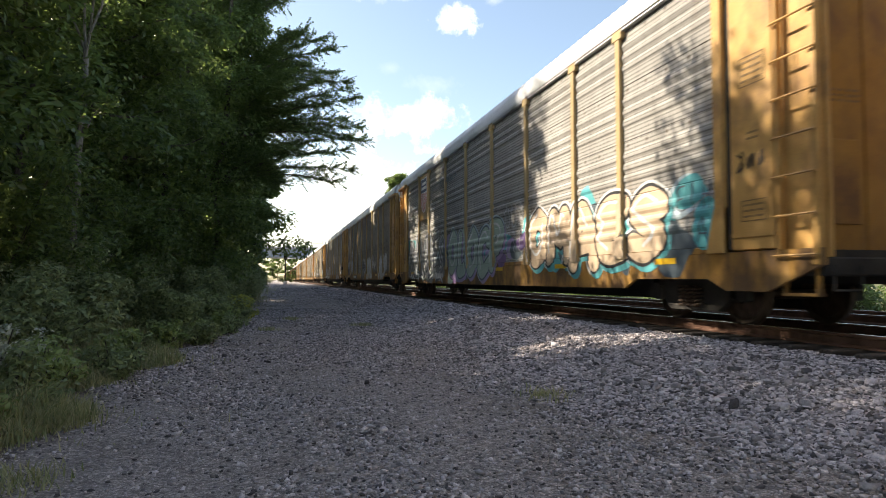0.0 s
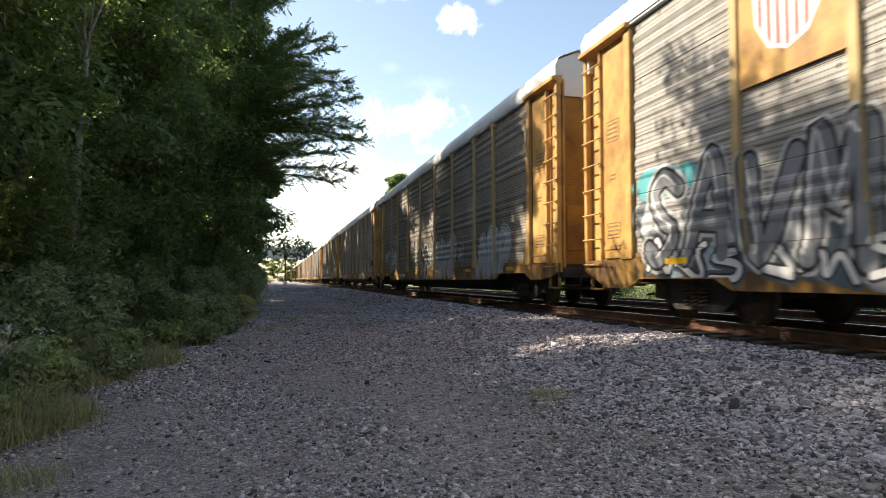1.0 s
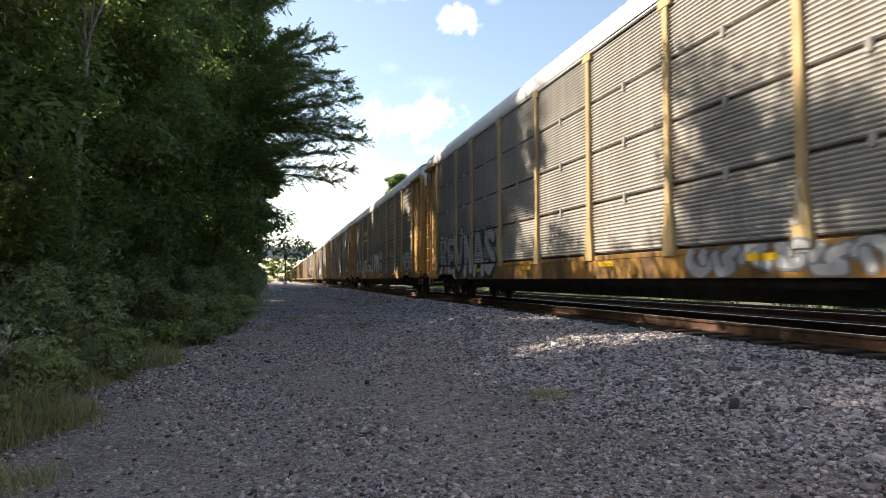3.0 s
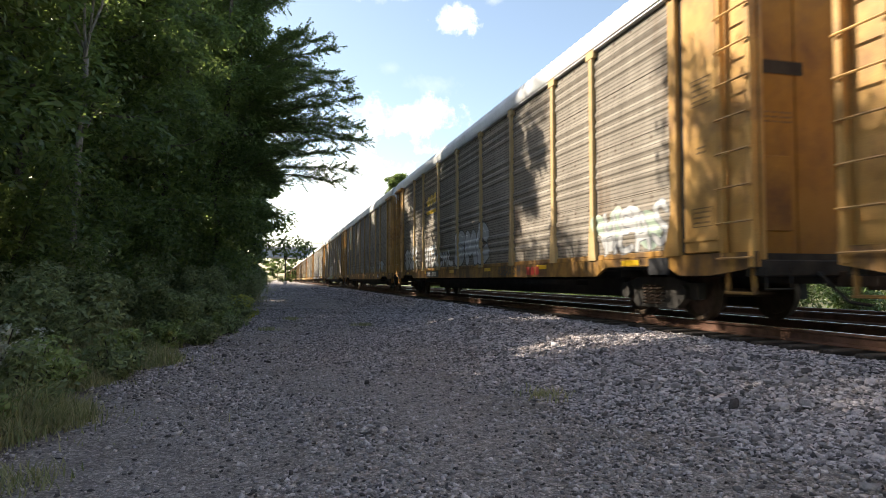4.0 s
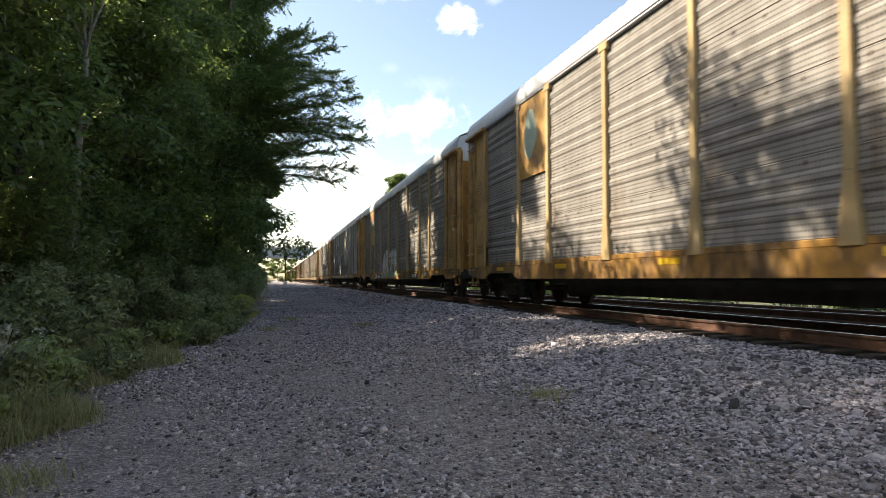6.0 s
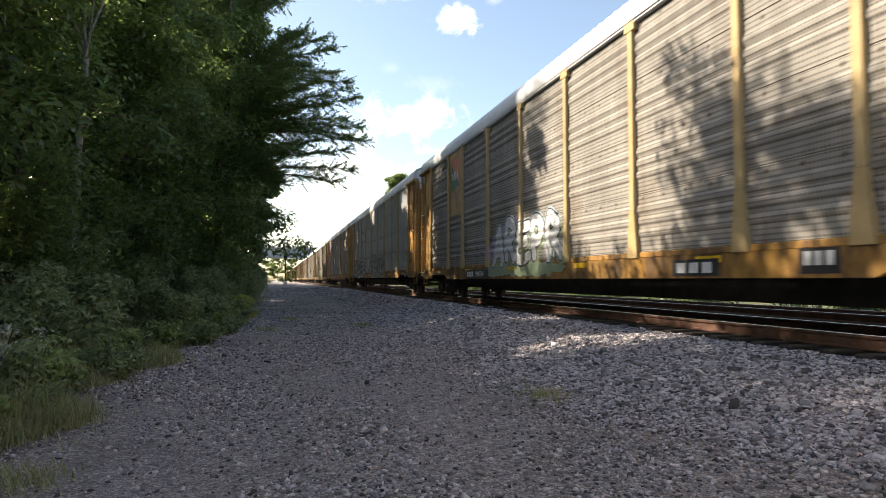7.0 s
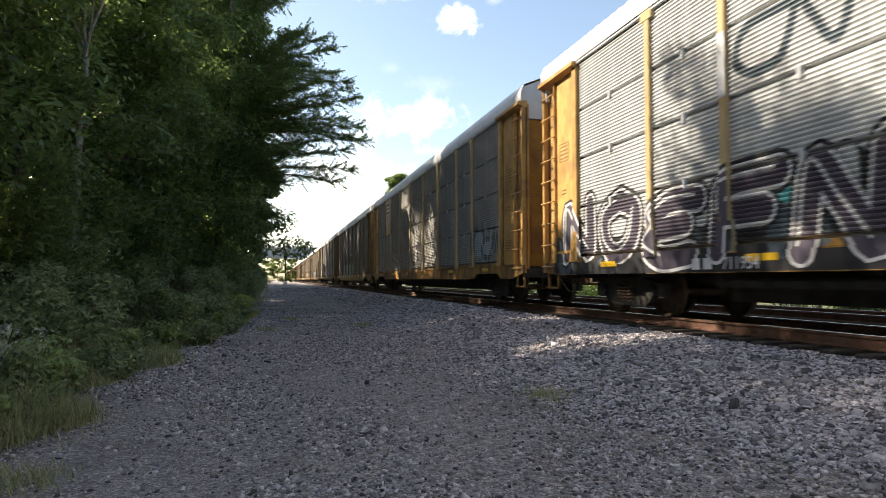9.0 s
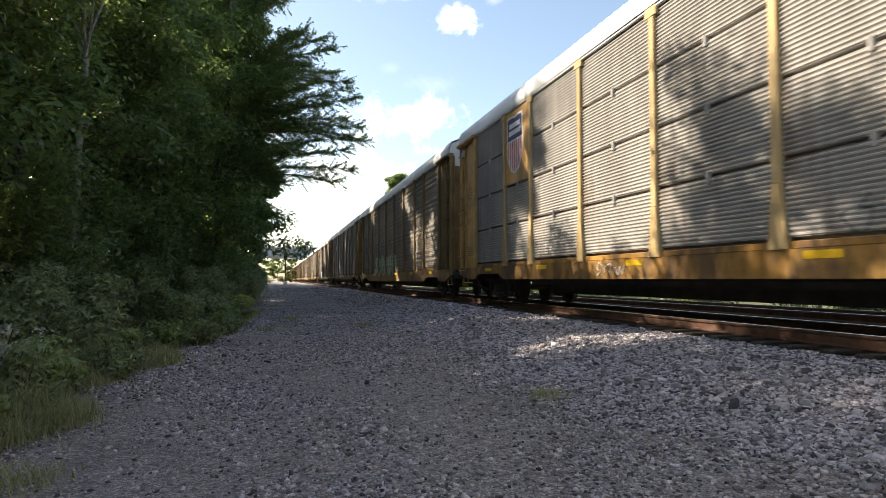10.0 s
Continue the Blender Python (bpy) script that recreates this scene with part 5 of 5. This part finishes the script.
def build_bush(x, y, height, radius, count, leaf=0.08, mat="bush", label="low grey-green leafy bush at the wood's edge"):
    z0 = float(ground_height(x, y)) - 0.05
    bush = thing("bush", label, "bush", "undergrowth along the path")
    bush.matrix_basis = pose(x, y, z0)
    bm = bmesh.new()
    centres, radii = [], []
    for i in range(11):
        az, rr = rng.uniform(0, 6.28), radius * rng.uniform(0.15, 0.9)
        h = height * rng.uniform(0.45, 0.95) * (1 - 0.35 * rr / radius)
        tip = (math.cos(az) * rr, math.sin(az) * rr, h)
        limb(bm, bend((math.cos(az) * 0.08, math.sin(az) * 0.08, 0), tip, 3, 0.05), 0.018, 0.005, 5)
        for t in (0.45, 0.75, 1.0):
            centres.append(np.array(tip) * t)
            radii.append(rng.uniform(0.22, 0.42) * radius)
    part("branch", bm, M["bark"], bush)
    p, n = clump_cloud(np.array(centres), np.array(radii), count, 0.7)
    p[:, 2] = np.maximum(p[:, 2], 0.03)
    v, f = leaves(p, n, leaf, 0.45)
    o = new("foliage", mesh_from("foliage", v, f, M[mat]))
    o.parent = bush
    return bush


def build_overhanging_tree():
    """A tree with long feathered branches that hang out over the path."""
    x0, y0 = -2.3, 23.5
    tree = thing("tree", "leaning tree with long feathery branches drooping over the path", "tree", "trees of the wood edge")
    tree.matrix_basis = pose(x0, y0, float(ground_height(x0, y0)) - 0.1)
    bm = bmesh.new()
    spine = bend((0, 0, 0), (0.9, -0.6, 14.0), 9, 0.12)
    limb(bm, spine, 0.17, 0.03, 10)
    C, R = [], []
    # reach to the right, height of the tip, height of the root, shift along the track
    for reach, tip_z, root_z, dy in ((3.4, 11.6, 9.5, -1), (3.2, 10.4, 9.0, 0.8), (4.2, 9.3, 8.5, -0.6), (4.7, 8.4, 8.0, 0.4), (4.9, 7.5, 7.6, -0.8), (5.2, 6.7, 7.2, 0.2), (5.3, 6.0, 6.7, -0.5), (4.9, 5.2, 6.2, 0.5),
                                     (4.3, 4.6, 5.6, -0.3), (2.5, 4.6, 4.8, 0.8), (2.6, 12.6, 10.5, 1.0), (2.2, 3.4, 4.2, 0.4), (2.6, 8.0, 7.0, -1.6), (2.9, 6.3, 6.0, 1.5), (2.8, 5.4, 5.3, -1.5),
                                     (1.8, 11.0, 9.6, -0.8), (2.3, 9.6, 8.4, 0.9), (1.9, 8.6, 7.8, 0.2), (2.2, 7.4, 6.8, -0.9), (1.7, 6.2, 5.8, 0.6), (3.2, 9.2, 8.2, 1.2), (3.5, 7.9, 7.4, -1.2), (3.8, 6.8, 6.8, 1.0), (-2.8, 9.0, 7.5, 1), (-3.0, 6.5, 5.5, -1), (-1.5, 12.5, 10, 0.5), (1.2, 13.6, 11.5, -0.5), (3.9, 10.0, 8.6, 0.2), (4.3, 8.9, 8.0, 0.9), (4.6, 8.0, 7.6, -0.2), (4.8, 7.1, 7.2, 0.7), (4.9, 6.3, 6.6, 0.0), (4.5, 5.6, 6.2, -0.9), (3.6, 8.4, 7.6, 0.4), (3.9, 7.3, 6.9, -0.4), (3.7, 6.2, 6.2, 0.3), (3.0, 9.9, 8.6, -0.3), (3.3, 9.0, 8.0, 0.6), (2.7, 7.2, 6.6, 0.3)):
        k = int(root_z / 14.0 * 9)
        tip = np.array([reach, dy, tip_z])
        root = np.array(spine[k])
        path = []
        for i in range(10):
            t = i / 9
            q = root + (tip - root) * t
            q[2] += 0.9 * math.sin(math.pi * t) * 0.6 - 0.45 * t * (1 - t) + 0.25 * t ** 4
            path.append(q)
        limb(bm, path, 0.05, 0.008, 5)
        along = (tip - root) / np.linalg.norm(tip - root)
        for i in range(2, 10):
            # twigs sweep outwards along the limb and end in a point
            for k in range(15 if reach < 3 else 11):
                way = along * rng.uniform(0.5, 1.1) + rng.normal(size=3) * np.array([0.3, 0.6, 0.45]) + np.array([0.15, 0, 0.1])
                way /= np.linalg.norm(way)
                a = path[i] - along * rng.uniform(0, 0.45)
                b = a + way * rng.uniform(0.45, 1.0) * (1.2 - i / 14) + np.array([0, 0, -0.06])
                C.append(a)
                R.append(b)
                if k % 3 == 0:
                    limb(bm, [a, (a + b) / 2 + np.array([0, 0, 0.03]), b], 0.008, 0.003, 3)
    part("trunk", bm, M["bark"], tree, "dark trunk with drooping limbs")
    A, B = np.repeat(np.array(C), 34, 0), np.repeat(np.array(R), 34, 0)
    t = rng.uniform(0.05, 1.05, len(A))[:, None]
    way = (B - A) / np.linalg.norm(B - A, axis=1, keepdims=True)
    side = np.cross(way, np.array([0, 0, 1.0])) * rng.choice([-1.0, 1.0], len(A))[:, None]
    d = way * 0.75 + side * 0.65 + rng.normal(size=A.shape) * 0.2
    n = np.array([0, 0, 1.0]) + rng.normal(size=A.shape) * 0.45
    p = A + (B - A) * t + side * 0.04 * (1.1 - t) + rng.normal(size=A.shape) * 0.022
    v, f = leaves(p, n / np.linalg.norm(n, axis=1, keepdims=True), 0.105, 0.3, d)
    # leaf clumps of the crown, added low round the trunk to hide it
    stem = np.array([np.array(spine[q]) + np.array([dx, -0.3, 0.5 * dx]) for q in range(1, 7) for dx in (-0.7, 0.0, 0.6)])
    p, n = clump_cloud(stem, np.full(len(stem), 0.85), 16000, 0.9)
    v2, f2 = leaves(p, n, 0.15)
    crown = new("crown", mesh_from("crown", np.concatenate([v, v2]), np.concatenate([f, f2 + len(v)]), M["leaf2"]))
    crown.parent = tree
    return tree


def build_young_tree(x, y, height, label):
    tree = thing("tree", label, "tree", "trees of the wood edge")
    tree.matrix_basis = pose(x, y, float(ground_height(x, y)) - 0.1)
    bm = bmesh.new()
    spine = bend((0, 0, 0), (0.22, 0.1, height * 0.56), 6, 0.04)
    limb(bm, spine, 0.085, 0.055, 8)
    C, R = [], []
    for tip in ((-0.25, 0.3, height), (0.95, -0.2, height * 0.86), (-0.55, 0.1, height * 0.8), (0.5, 0.4, height * 0.95)):
        path = bend(spine[-1], tip, 6, 0.06)
        limb(bm, path, 0.032, 0.01, 6)
        for q in path[3:]:
            C.append(q + rng.normal(size=3) * 0.25)
            R.append(0.4)
    for z, dx in ((0.35, -0.7), (0.42, 0.6), (0.5, -0.8)):
        k = int(z * height / (height * 0.56) * 6)
        path = bend(spine[min(k, 5)], (dx, 0.2, z * height + 0.5), 4, 0.04)
        limb(bm, path, 0.02, 0.006, 5)
        C.append(path[-1])
        R.append(0.35)
    part("trunk", bm, M["pale_bark"], tree, "slim pale grey trunk")
    p, n = clump_cloud(np.array(C), np.array(R), 2600, 0.6)
    v, f = leaves(p, n, 0.12)
    crown = new("crown", mesh_from("crown", v, f, M["leaf"]))
    crown.parent = tree


M["pale_bark"] = surface("pale_bark", (0.13, 0.12, 0.1), (0.24, 0.22, 0.19), 6, 0.9, bump=0.8, fine=30, stretch=(3, 3, 1), dist=0.02)

# x, y, height, spread, foot of the crown as a share of the height, leaves
TREES = [
    # the tree at (-8.3, 12.8) is out of view, added to shade the gravel
    (-6.2, 10.2, 11.0, 2.6, 0.25, 42), (-4.9, 14.4, 15.4, 2.3, 0.3, 24), (-4.6, 18.5, 11.5, 2.6, 0.25, 42), (-8.3, 12.8, 13.0, 1.7, 0.1, 24), (-7.8, 20.5, 11.5, 3.6, 0.1, 36), (-4.2, 26.5, 19.0, 3.6, 0.15, 42),
    (-7.5, 28.0, 19.0, 4.0, 0.1, 36), (-3.6, 31.5, 20.0, 3.8, 0.06, 38), (-4.0, 37.0, 20.0, 4.0, 0.06, 36), (-3.4, 44.0, 19.0, 3.8, 0.04, 44), (-3.4, 50.0, 18.0, 3.6, 0.04, 26), (-3.6, 56.0, 18.0, 3.6, 0.04, 22),
    (-3.6, 62.0, 18.0, 3.8, 0.04, 20), (-4.0, 68.0, 18.0, 4.0, 0.04, 18), (-4.2, 75.0, 18.0, 4.2, 0.04, 16), (-4.4, 82.0, 18.0, 4.4, 0.04, 14), (-4.6, 89.0, 18.0, 4.4, 0.04, 12), (-5.0, 97.0, 18.0, 4.6, 0.04, 12),
    (-5.2, 105.0, 17.0, 4.6, 0.04, 12), (-5.6, 113.0, 16.0, 4.8, 0.04, 12), (-8.0, 130.0, 16.0, 5.0, 0.04, 12), (-9.0, 66.0, 18.0, 4.6, 0.05, 12), (-10.0, 84.0, 18.0, 4.8, 0.05, 12),
    (-10.5, 12.0, 13.0, 3.4, 0.05, 20), (-12.0, 24.0, 15.0, 4.4, 0.05, 18), (-7.4, 5.5, 11.0, 3.4, 0.1, 40), (-6.8, -1.5, 11.0, 3.4, 0.1, 26), (-9.5, 35.0, 17.0, 4.4, 0.05, 26),
    (-9.5, 46.0, 17.0, 4.6, 0.05, 22), (-11.0, 7.0, 13.0, 4.0, 0.05, 16), (-8.0, -9.0, 12.0, 4.2, 0.1, 18), (-16.0, 10.0, 14.0, 4.6, 0.04, 7), (-17.0, 19.0, 15.0, 4.8, 0.04, 9),
    (-17.0, 31.0, 16.0, 5.0, 0.04, 18), (-16.0, 44.0, 17.0, 5.0, 0.04, 16), (-14.0, 58.0, 17.0, 5.0, 0.04, 16), (-7.5, 24.0, 8.0, 3.0, 0.04, 26), (-6.2, 34.0, 8.0, 3.0, 0.04, 20),
    # the tree at (-5.4, 13.0) is added out of view to shade the trackside stones
    (-7.0, -18.0, 12.0, 4.4, 0.1, 16), (-7.0, 17.2, 6.5, 2.6, 0.05, 30), (-8.2, 10.0, 6.0, 2.6, 0.05, 26), (-5.4, 13.0, 10.8, 1.9, 0.45, 22),
    # hidden second row, added to keep sun off the far wagons
    (-8.5, 55.0, 18.0, 4.6, 0.05, 12), (-9.0, 75.0, 18.0, 4.6, 0.05, 12), (-9.5, 93.0, 18.0, 4.8, 0.05, 12), (-9.5, 102.0, 18.0, 4.8, 0.05, 12), (-10.0, 111.0, 18.0, 4.8, 0.05, 12), (-9.5, 121.0, 18.0, 5.0, 0.05, 12),
    (-9.0, 140.0, 17.0, 5.0, 0.05, 12), (-9.0, 150.0, 17.0, 5.0, 0.05, 12),
]


def build_wood():
    for x, y, h, r, low, n in TREES:
        if y > 25:
            h, r, n = h + 3.5, r + 0.4, int(n * 1.25)
        if y > 40:
            x, r = x - 2.6, r - 0.1
        if y > 48:
            n = int(n * 2.2)
        if y > 90:
            x = x - 3.0
        if y < 22 and x > -9:
            n = n * 0.75
        leaf = 0.18 if y < 22 and x > -9 else 0.21 if y < 40 and x > -11 else 0.4
        build_tree(x, y, h, r, (random.uniform(-0.4, 0.7), random.uniform(-0.4, 0.4)), int(n * 1000), leaf, low=low, limbs=18)
    build_overhanging_tree()
    build_young_tree(-4.0, 14.2, 10.2, "slim young tree with a forked pale trunk and few leaves")
    # bushes and brambles along the foot of the trees
    for i in range(34):
        y = 4.0 + i * 1.2
        front = min(-3.9 + 0.2 * (y - 8), -1.9)
        tall = random.uniform(1.3, 1.8) if i % 2 else random.uniform(2.0, 2.9)
        x = front + random.uniform(-0.3, 0.15) - (1.1 if i % 2 == 0 else 0)
        build_bush(x, y, tall, random.uniform(1.0, 1.35), 8500 if y < 16 else 6000, 0.1 if y < 16 else 0.12)
    for i in range(13):
        y = 6.5 + i * 1.9
        front = min(-3.9 + 0.2 * (y - 8), -1.9)
        build_bush(front - 1.9 + random.uniform(-0.4, 0.3), y, random.uniform(3.4, 5.2), random.uniform(1.5, 2.0), 9500, 0.13, "leaf", "tall dark shrub between the trees")
    for i in range(22):
        y = 4.6 + i * 0.75
        x = min(-2.75 + 0.13 * (y - 4.6), -1.25) + random.uniform(-0.35, 0.2)
        build_bush(x, y, random.uniform(0.45, 0.85), random.uniform(0.35, 0.55), 1500, 0.085, "weed" if i % 3 else "bush", "low green weeds at the path's edge")
    for x, y, h in ((-2.75, 7.4, 1.05), (-2.95, 6.9, 1.2), (-2.6, 8.0, 0.8)):
        build_bush(x, y, h, 0.4, 1500, 0.06, "pale_weed", "pale grey flowering weed at the path's edge")
    # weeds whose patch of sun is painted in by brighter leaves
    for x, y, h in ((-1.15, 20.6, 0.95), (-1.3, 21.6, 1.1)):
        build_bush(x, y, h, 0.6, 2600, 0.09, "sun_weed", "yellow-green weeds with sunlight put into the leaf colour")
    for i in range(12):
        y = 43 + i * 6.5
        build_bush(-3.2 + random.uniform(-0.5, 0.4), y, random.uniform(1.8, 3.2), random.uniform(1.5, 2.2), 3500, 0.18)
    # far side of the tracks
    for i in range(24):
        y = -6 + i * 4.2
        build_bush(20.5 + random.uniform(-0.8, 1.5), y, random.uniform(2.0, 3.2), random.uniform(2.2, 3.0), 4200, 0.17, "hedge", "sunlit green bush beyond the second track")
    for x in range(-18, 30, 6):
        build_tree(x, 232 + (x * 7) % 13, 9.5 + (x * 5) % 4, 4.2, (0, 0), 4500, 0.55, low=0.05, label="distant leafy tree beyond the bridge", limbs=10)
    build_tree(17.5, 98.0, 19.4, 1.7, (0.4, 0.0), 9000, 0.32, low=0.74, label="lone tall tree with a small round crown beyond the tracks", limbs=12)


M["pale_weed"] = leaf_material("pale_weed_leaf", (0.26, 0.286, 0.195), (0.65, 0.65, 0.546), 0.2)
M["weed"] = leaf_material("weed_leaf", (0.13, 0.195, 0.0585), (0.351, 0.429, 0.156), 0.4)
# brighter copy of the weed leaf: sunlight put into its colour
M["sun_weed"] = leaf_material("sunlit_weed_leaf", (0.25, 0.3, 0.05), (0.45, 0.48, 0.12), 0.45)
M["hedge"] = leaf_material("hedge_leaf", (0.06, 0.1, 0.025), (0.16, 0.24, 0.07))
build_wood()


def build_grass():
    n = 38000
    y = rng.uniform(1.0, 2.2, n) + rng.gamma(1.6, 6.0, n)
    y = np.clip(y, 2.2, 60)
    edge = -2.2 + 0.035 * y + 0.25 * np.sin(y * 1.3) + 0.2 * np.sin(y * 3.1)
    x = edge - np.abs(rng.normal(size=n)) * 0.85 + rng.normal(size=n) ** 3 * 0.035
    # a few tufts out on the stones
    tufts = [(-1.55, 4.75), (2.9, 6.7), (-0.2, 17.0), (0.4, 21.0), (2.2, 17.5), (-1.7, 4.4)]
    for i, (tx, ty) in enumerate(tufts):
        k = slice(i * 160, i * 160 + 160)
        x[k], y[k] = tx + rng.normal(size=160) * 0.13, ty + rng.normal(size=160) * 0.16
    h = (0.06 + 0.34 * rng.uniform(0, 1, n) ** 1.7) * np.clip((edge - x) * 1.2 + 0.45, 0.25, 1.2)
    h[:160 * len(tufts)] = rng.uniform(0.04, 0.12, 160 * len(tufts))
    z = ground_height(x, y)
    az = rng.uniform(0, 2 * math.pi, n)
    w = 0.0025 + 0.004 * rng.uniform(0, 1, n) + 0.0003 * y
    side = np.stack([np.cos(az) * w, np.sin(az) * w, 0 * w], -1)
    lean = np.stack([-np.sin(az), np.cos(az), 0 * az], -1) * (h * rng.uniform(0.1, 1.5, n))[:, None]
    p = np.stack([x, y, z], -1)
    up = np.array([0, 0, 1.0]) * h[:, None]
    v = np.stack([p - side, p + side, p + lean * 0.35 + up * 0.6 + side * 0.7, p + lean * 0.35 + up * 0.6 - side * 0.7, p + lean + up], 1).reshape(-1, 3)
    i = np.arange(n)[:, None] * 5
    f = np.concatenate([i + [0, 1, 2], i + [0, 2, 3], i + [3, 2, 4]], 1).reshape(-1, 3)
    tagged(new("grass", mesh_from("grass", v, f, M["grass"])), "tufts of long green and dry grass along the path", "grass", kind="stuff")


build_grass()


# ---- loose stones ----
def build_stones():
    cube = np.array([(a, b, c) for a in (-1, 1) for b in (-1, 1) for c in (-1, 1)], float)
    quads = np.array([(0, 1, 3, 2), (4, 6, 7, 5), (0, 4, 5, 1), (2, 3, 7, 6), (0, 2, 6, 4), (1, 5, 7, 3)])
    n = 290000
    y = 2.0 + 26.0 * rng.uniform(0, 1, n) ** 1.8
    far = rng.uniform(0, 1, n) < 0.1
    y = np.where(far, rng.uniform(22, 70, n), y)
    y = np.where(rng.uniform(0, 1, n) < 0.09, rng.uniform(-7, 2.2, n), y)
    lim_l, lim_r = -2.3 + 0.03 * y, np.where(y < 2.2, 6.5, np.minimum(6.5, 3.0 + 0.9 * y))
    x = lim_l + (lim_r - lim_l) * rng.uniform(0, 1, n) ** 0.82
    patch = np.sin(x * 1.3 + 0.7 * np.sin(y * 0.8)) * np.sin(y * 0.55 + 1.1 * np.sin(x * 0.9)) + 0.5 * np.sin(x * 3.1 + y * 1.7) * np.sin(y * 2.3 - x)
    keep = rng.uniform(0, 1, n) < np.where(x > 3.2 + 0.5 * np.sin(y * 0.7), 1.0, np.clip(0.46 + 0.5 * patch, 0.14, 0.95))
    x, y = x[keep], y[keep]
    n = len(x)
    shoulder = smooth(2.2, 4.2, x)
    size = 0.88 * (0.006 + 0.012 * rng.uniform(0, 1, n) ** 2.2 + shoulder * (0.004 + 0.009 * rng.uniform(0, 1, n))) * (1 + 0.025 * np.abs(y))
    big = rng.uniform(0, 1, n) < 0.01
    size = np.where(big, size * 2.0, size)
    c = cube[None] * rng.uniform(0.35, 1.25, (n, 8, 3)) * (size[:, None] * rng.uniform(0.6, 1.5, (n, 3)))[:, None]
    c[..., 2] *= 0.55
    a, b = rng.uniform(0, 6.28, n), rng.normal(size=n) * 0.5
    ca, sa, cb, sb = np.cos(a)[:, None], np.sin(a)[:, None], np.cos(b)[:, None], np.sin(b)[:, None]
    X, Y, Z = c[..., 0], c[..., 1], c[..., 2]
    Y, Z = Y * cb - Z * sb, Y * sb + Z * cb
    X, Y = X * ca - Y * sa, X * sa + Y * ca
    v = np.stack([X + x[:, None], Y + y[:, None], Z + (ground_height(x, y) + size * 0.3)[:, None]], -1).reshape(-1, 3)
    f = (np.arange(n)[:, None, None] * 8 + quads[None]).reshape(-1, 4)
    tagged(new("crushed_stones", mesh_from("crushed_stones", v, f, M["stone"])), "loose grey crushed stones on the path and ballast", "gravel", kind="stuff")


build_stones()


# ---- far end: road bridge and signal ----
def build_bridge():
    y = 185.0
    bridge = thing("road_bridge", "pale concrete and steel road bridge over the tracks", "bridge")
    bm = bmesh.new()
    box(bm, -60, 90, y, y + 9, 7.35, 9.7, 0.05)
    part("deck", bm, M["girder"], bridge, "grey-blue steel girder")
    bm = bmesh.new()
    box(bm, -60, 90, y - 0.35, y + 9.35, 9.72, 10.3, 0.03)
    part("parapet", bm, M["concrete"], bridge, "pale concrete parapet")
    bm = bmesh.new()
    box(bm, -60, 90, y - 0.1, y - 0.02, 11.3, 11.4)
    box(bm, -60, 90, y - 0.1, y - 0.02, 12.0, 12.1)
    part("railing", bm, M["concrete"], bridge)
    bm = bmesh.new()
    box(bm, -0.05, 0.05, -0.05, 0.05, 10.28, 12.1)
    proto = part("railing_post", bm, M["concrete"], bridge)
    proto.matrix_basis = pose(-60, y - 0.06, 0)
    for i in range(1, 51):
        share("railing_post", proto, bridge, pose(-60 + 3 * i, y - 0.06, 0))
    for x in (-7.5, 18.5):
        bm = bmesh.new()
        box(bm, x - 0.7, x + 0.7, y + 1, y + 8, 0, 7.35, 0.1)
        part("pier", bm, M["concrete"], bridge, "concrete pier")
    return bridge


def build_signal():
    x, y = 1.25, 118.0
    sig = thing("railway_signal", "dark railway signal mast with one signal head beside the track", "signal")
    sig.matrix_basis = pose(x, y, float(ground_height(x, y)))
    bm = bmesh.new()
    tube(bm, (0, 0, 0), (0, 0, 5.6), 0.11, 0.09)
    part("mast", bm, M["black"], sig)
    bm = bmesh.new()
    box(bm, -0.35, 0.35, -0.35, 0.35, 0, 0.5, 0.03)
    part("footing", bm, M["concrete"], sig)
    for z in (4.9,):
        bm = bmesh.new()
        box(bm, -0.3, 0.3, -0.25, -0.12, z - 0.6, z + 0.6, 0.1)
        part("signal_head", bm, M["black"], sig, "black signal head with hooded lamps")
        for dz in (-0.4, 0, 0.4):
            bm = bmesh.new()
            tube(bm, (0, -0.45, z + dz), (0, -0.24, z + dz), 0.12, 0.1, n=10)
            part("hood", bm, M["black"], sig)


M["girder"] = surface("girder_paint", (0.25, 0.29, 0.31), (0.34, 0.38, 0.4), 0.3, 0.7, stain=(0.2, 0.2, 0.2), stain_scale=0.2)
build_bridge()
build_signal()


def motions():
    times = [0, 1 / 30, 2 / 30] + [0.1 * i for i in range(1, 100)] + [10 - 2 / 30, 10 - 1 / 30, 10]
    for k, car in CARS.items():
        y0 = FRONT + HALF + PITCH * (k - 1)
        walk(car, [(t, pose(TRACK_X, y0 - SPEED * t, RAIL_TOP)) for t in times])
    # wheels roll without slip
    turn = math.degrees(SPEED / 0.457)
    for k in range(1, 9):
        for truck in CARS[k].children:
            if not truck.name.startswith("truck"):
                continue
            for wheel in truck.children:
                if wheel.name.startswith("wheelset"):
                    y = wheel.matrix_basis.translation.y
                    walk(wheel, [(i / 30, pose(0, y, 0.457, (turn * i / 30) % 360)) for i in range(301)])


motions()
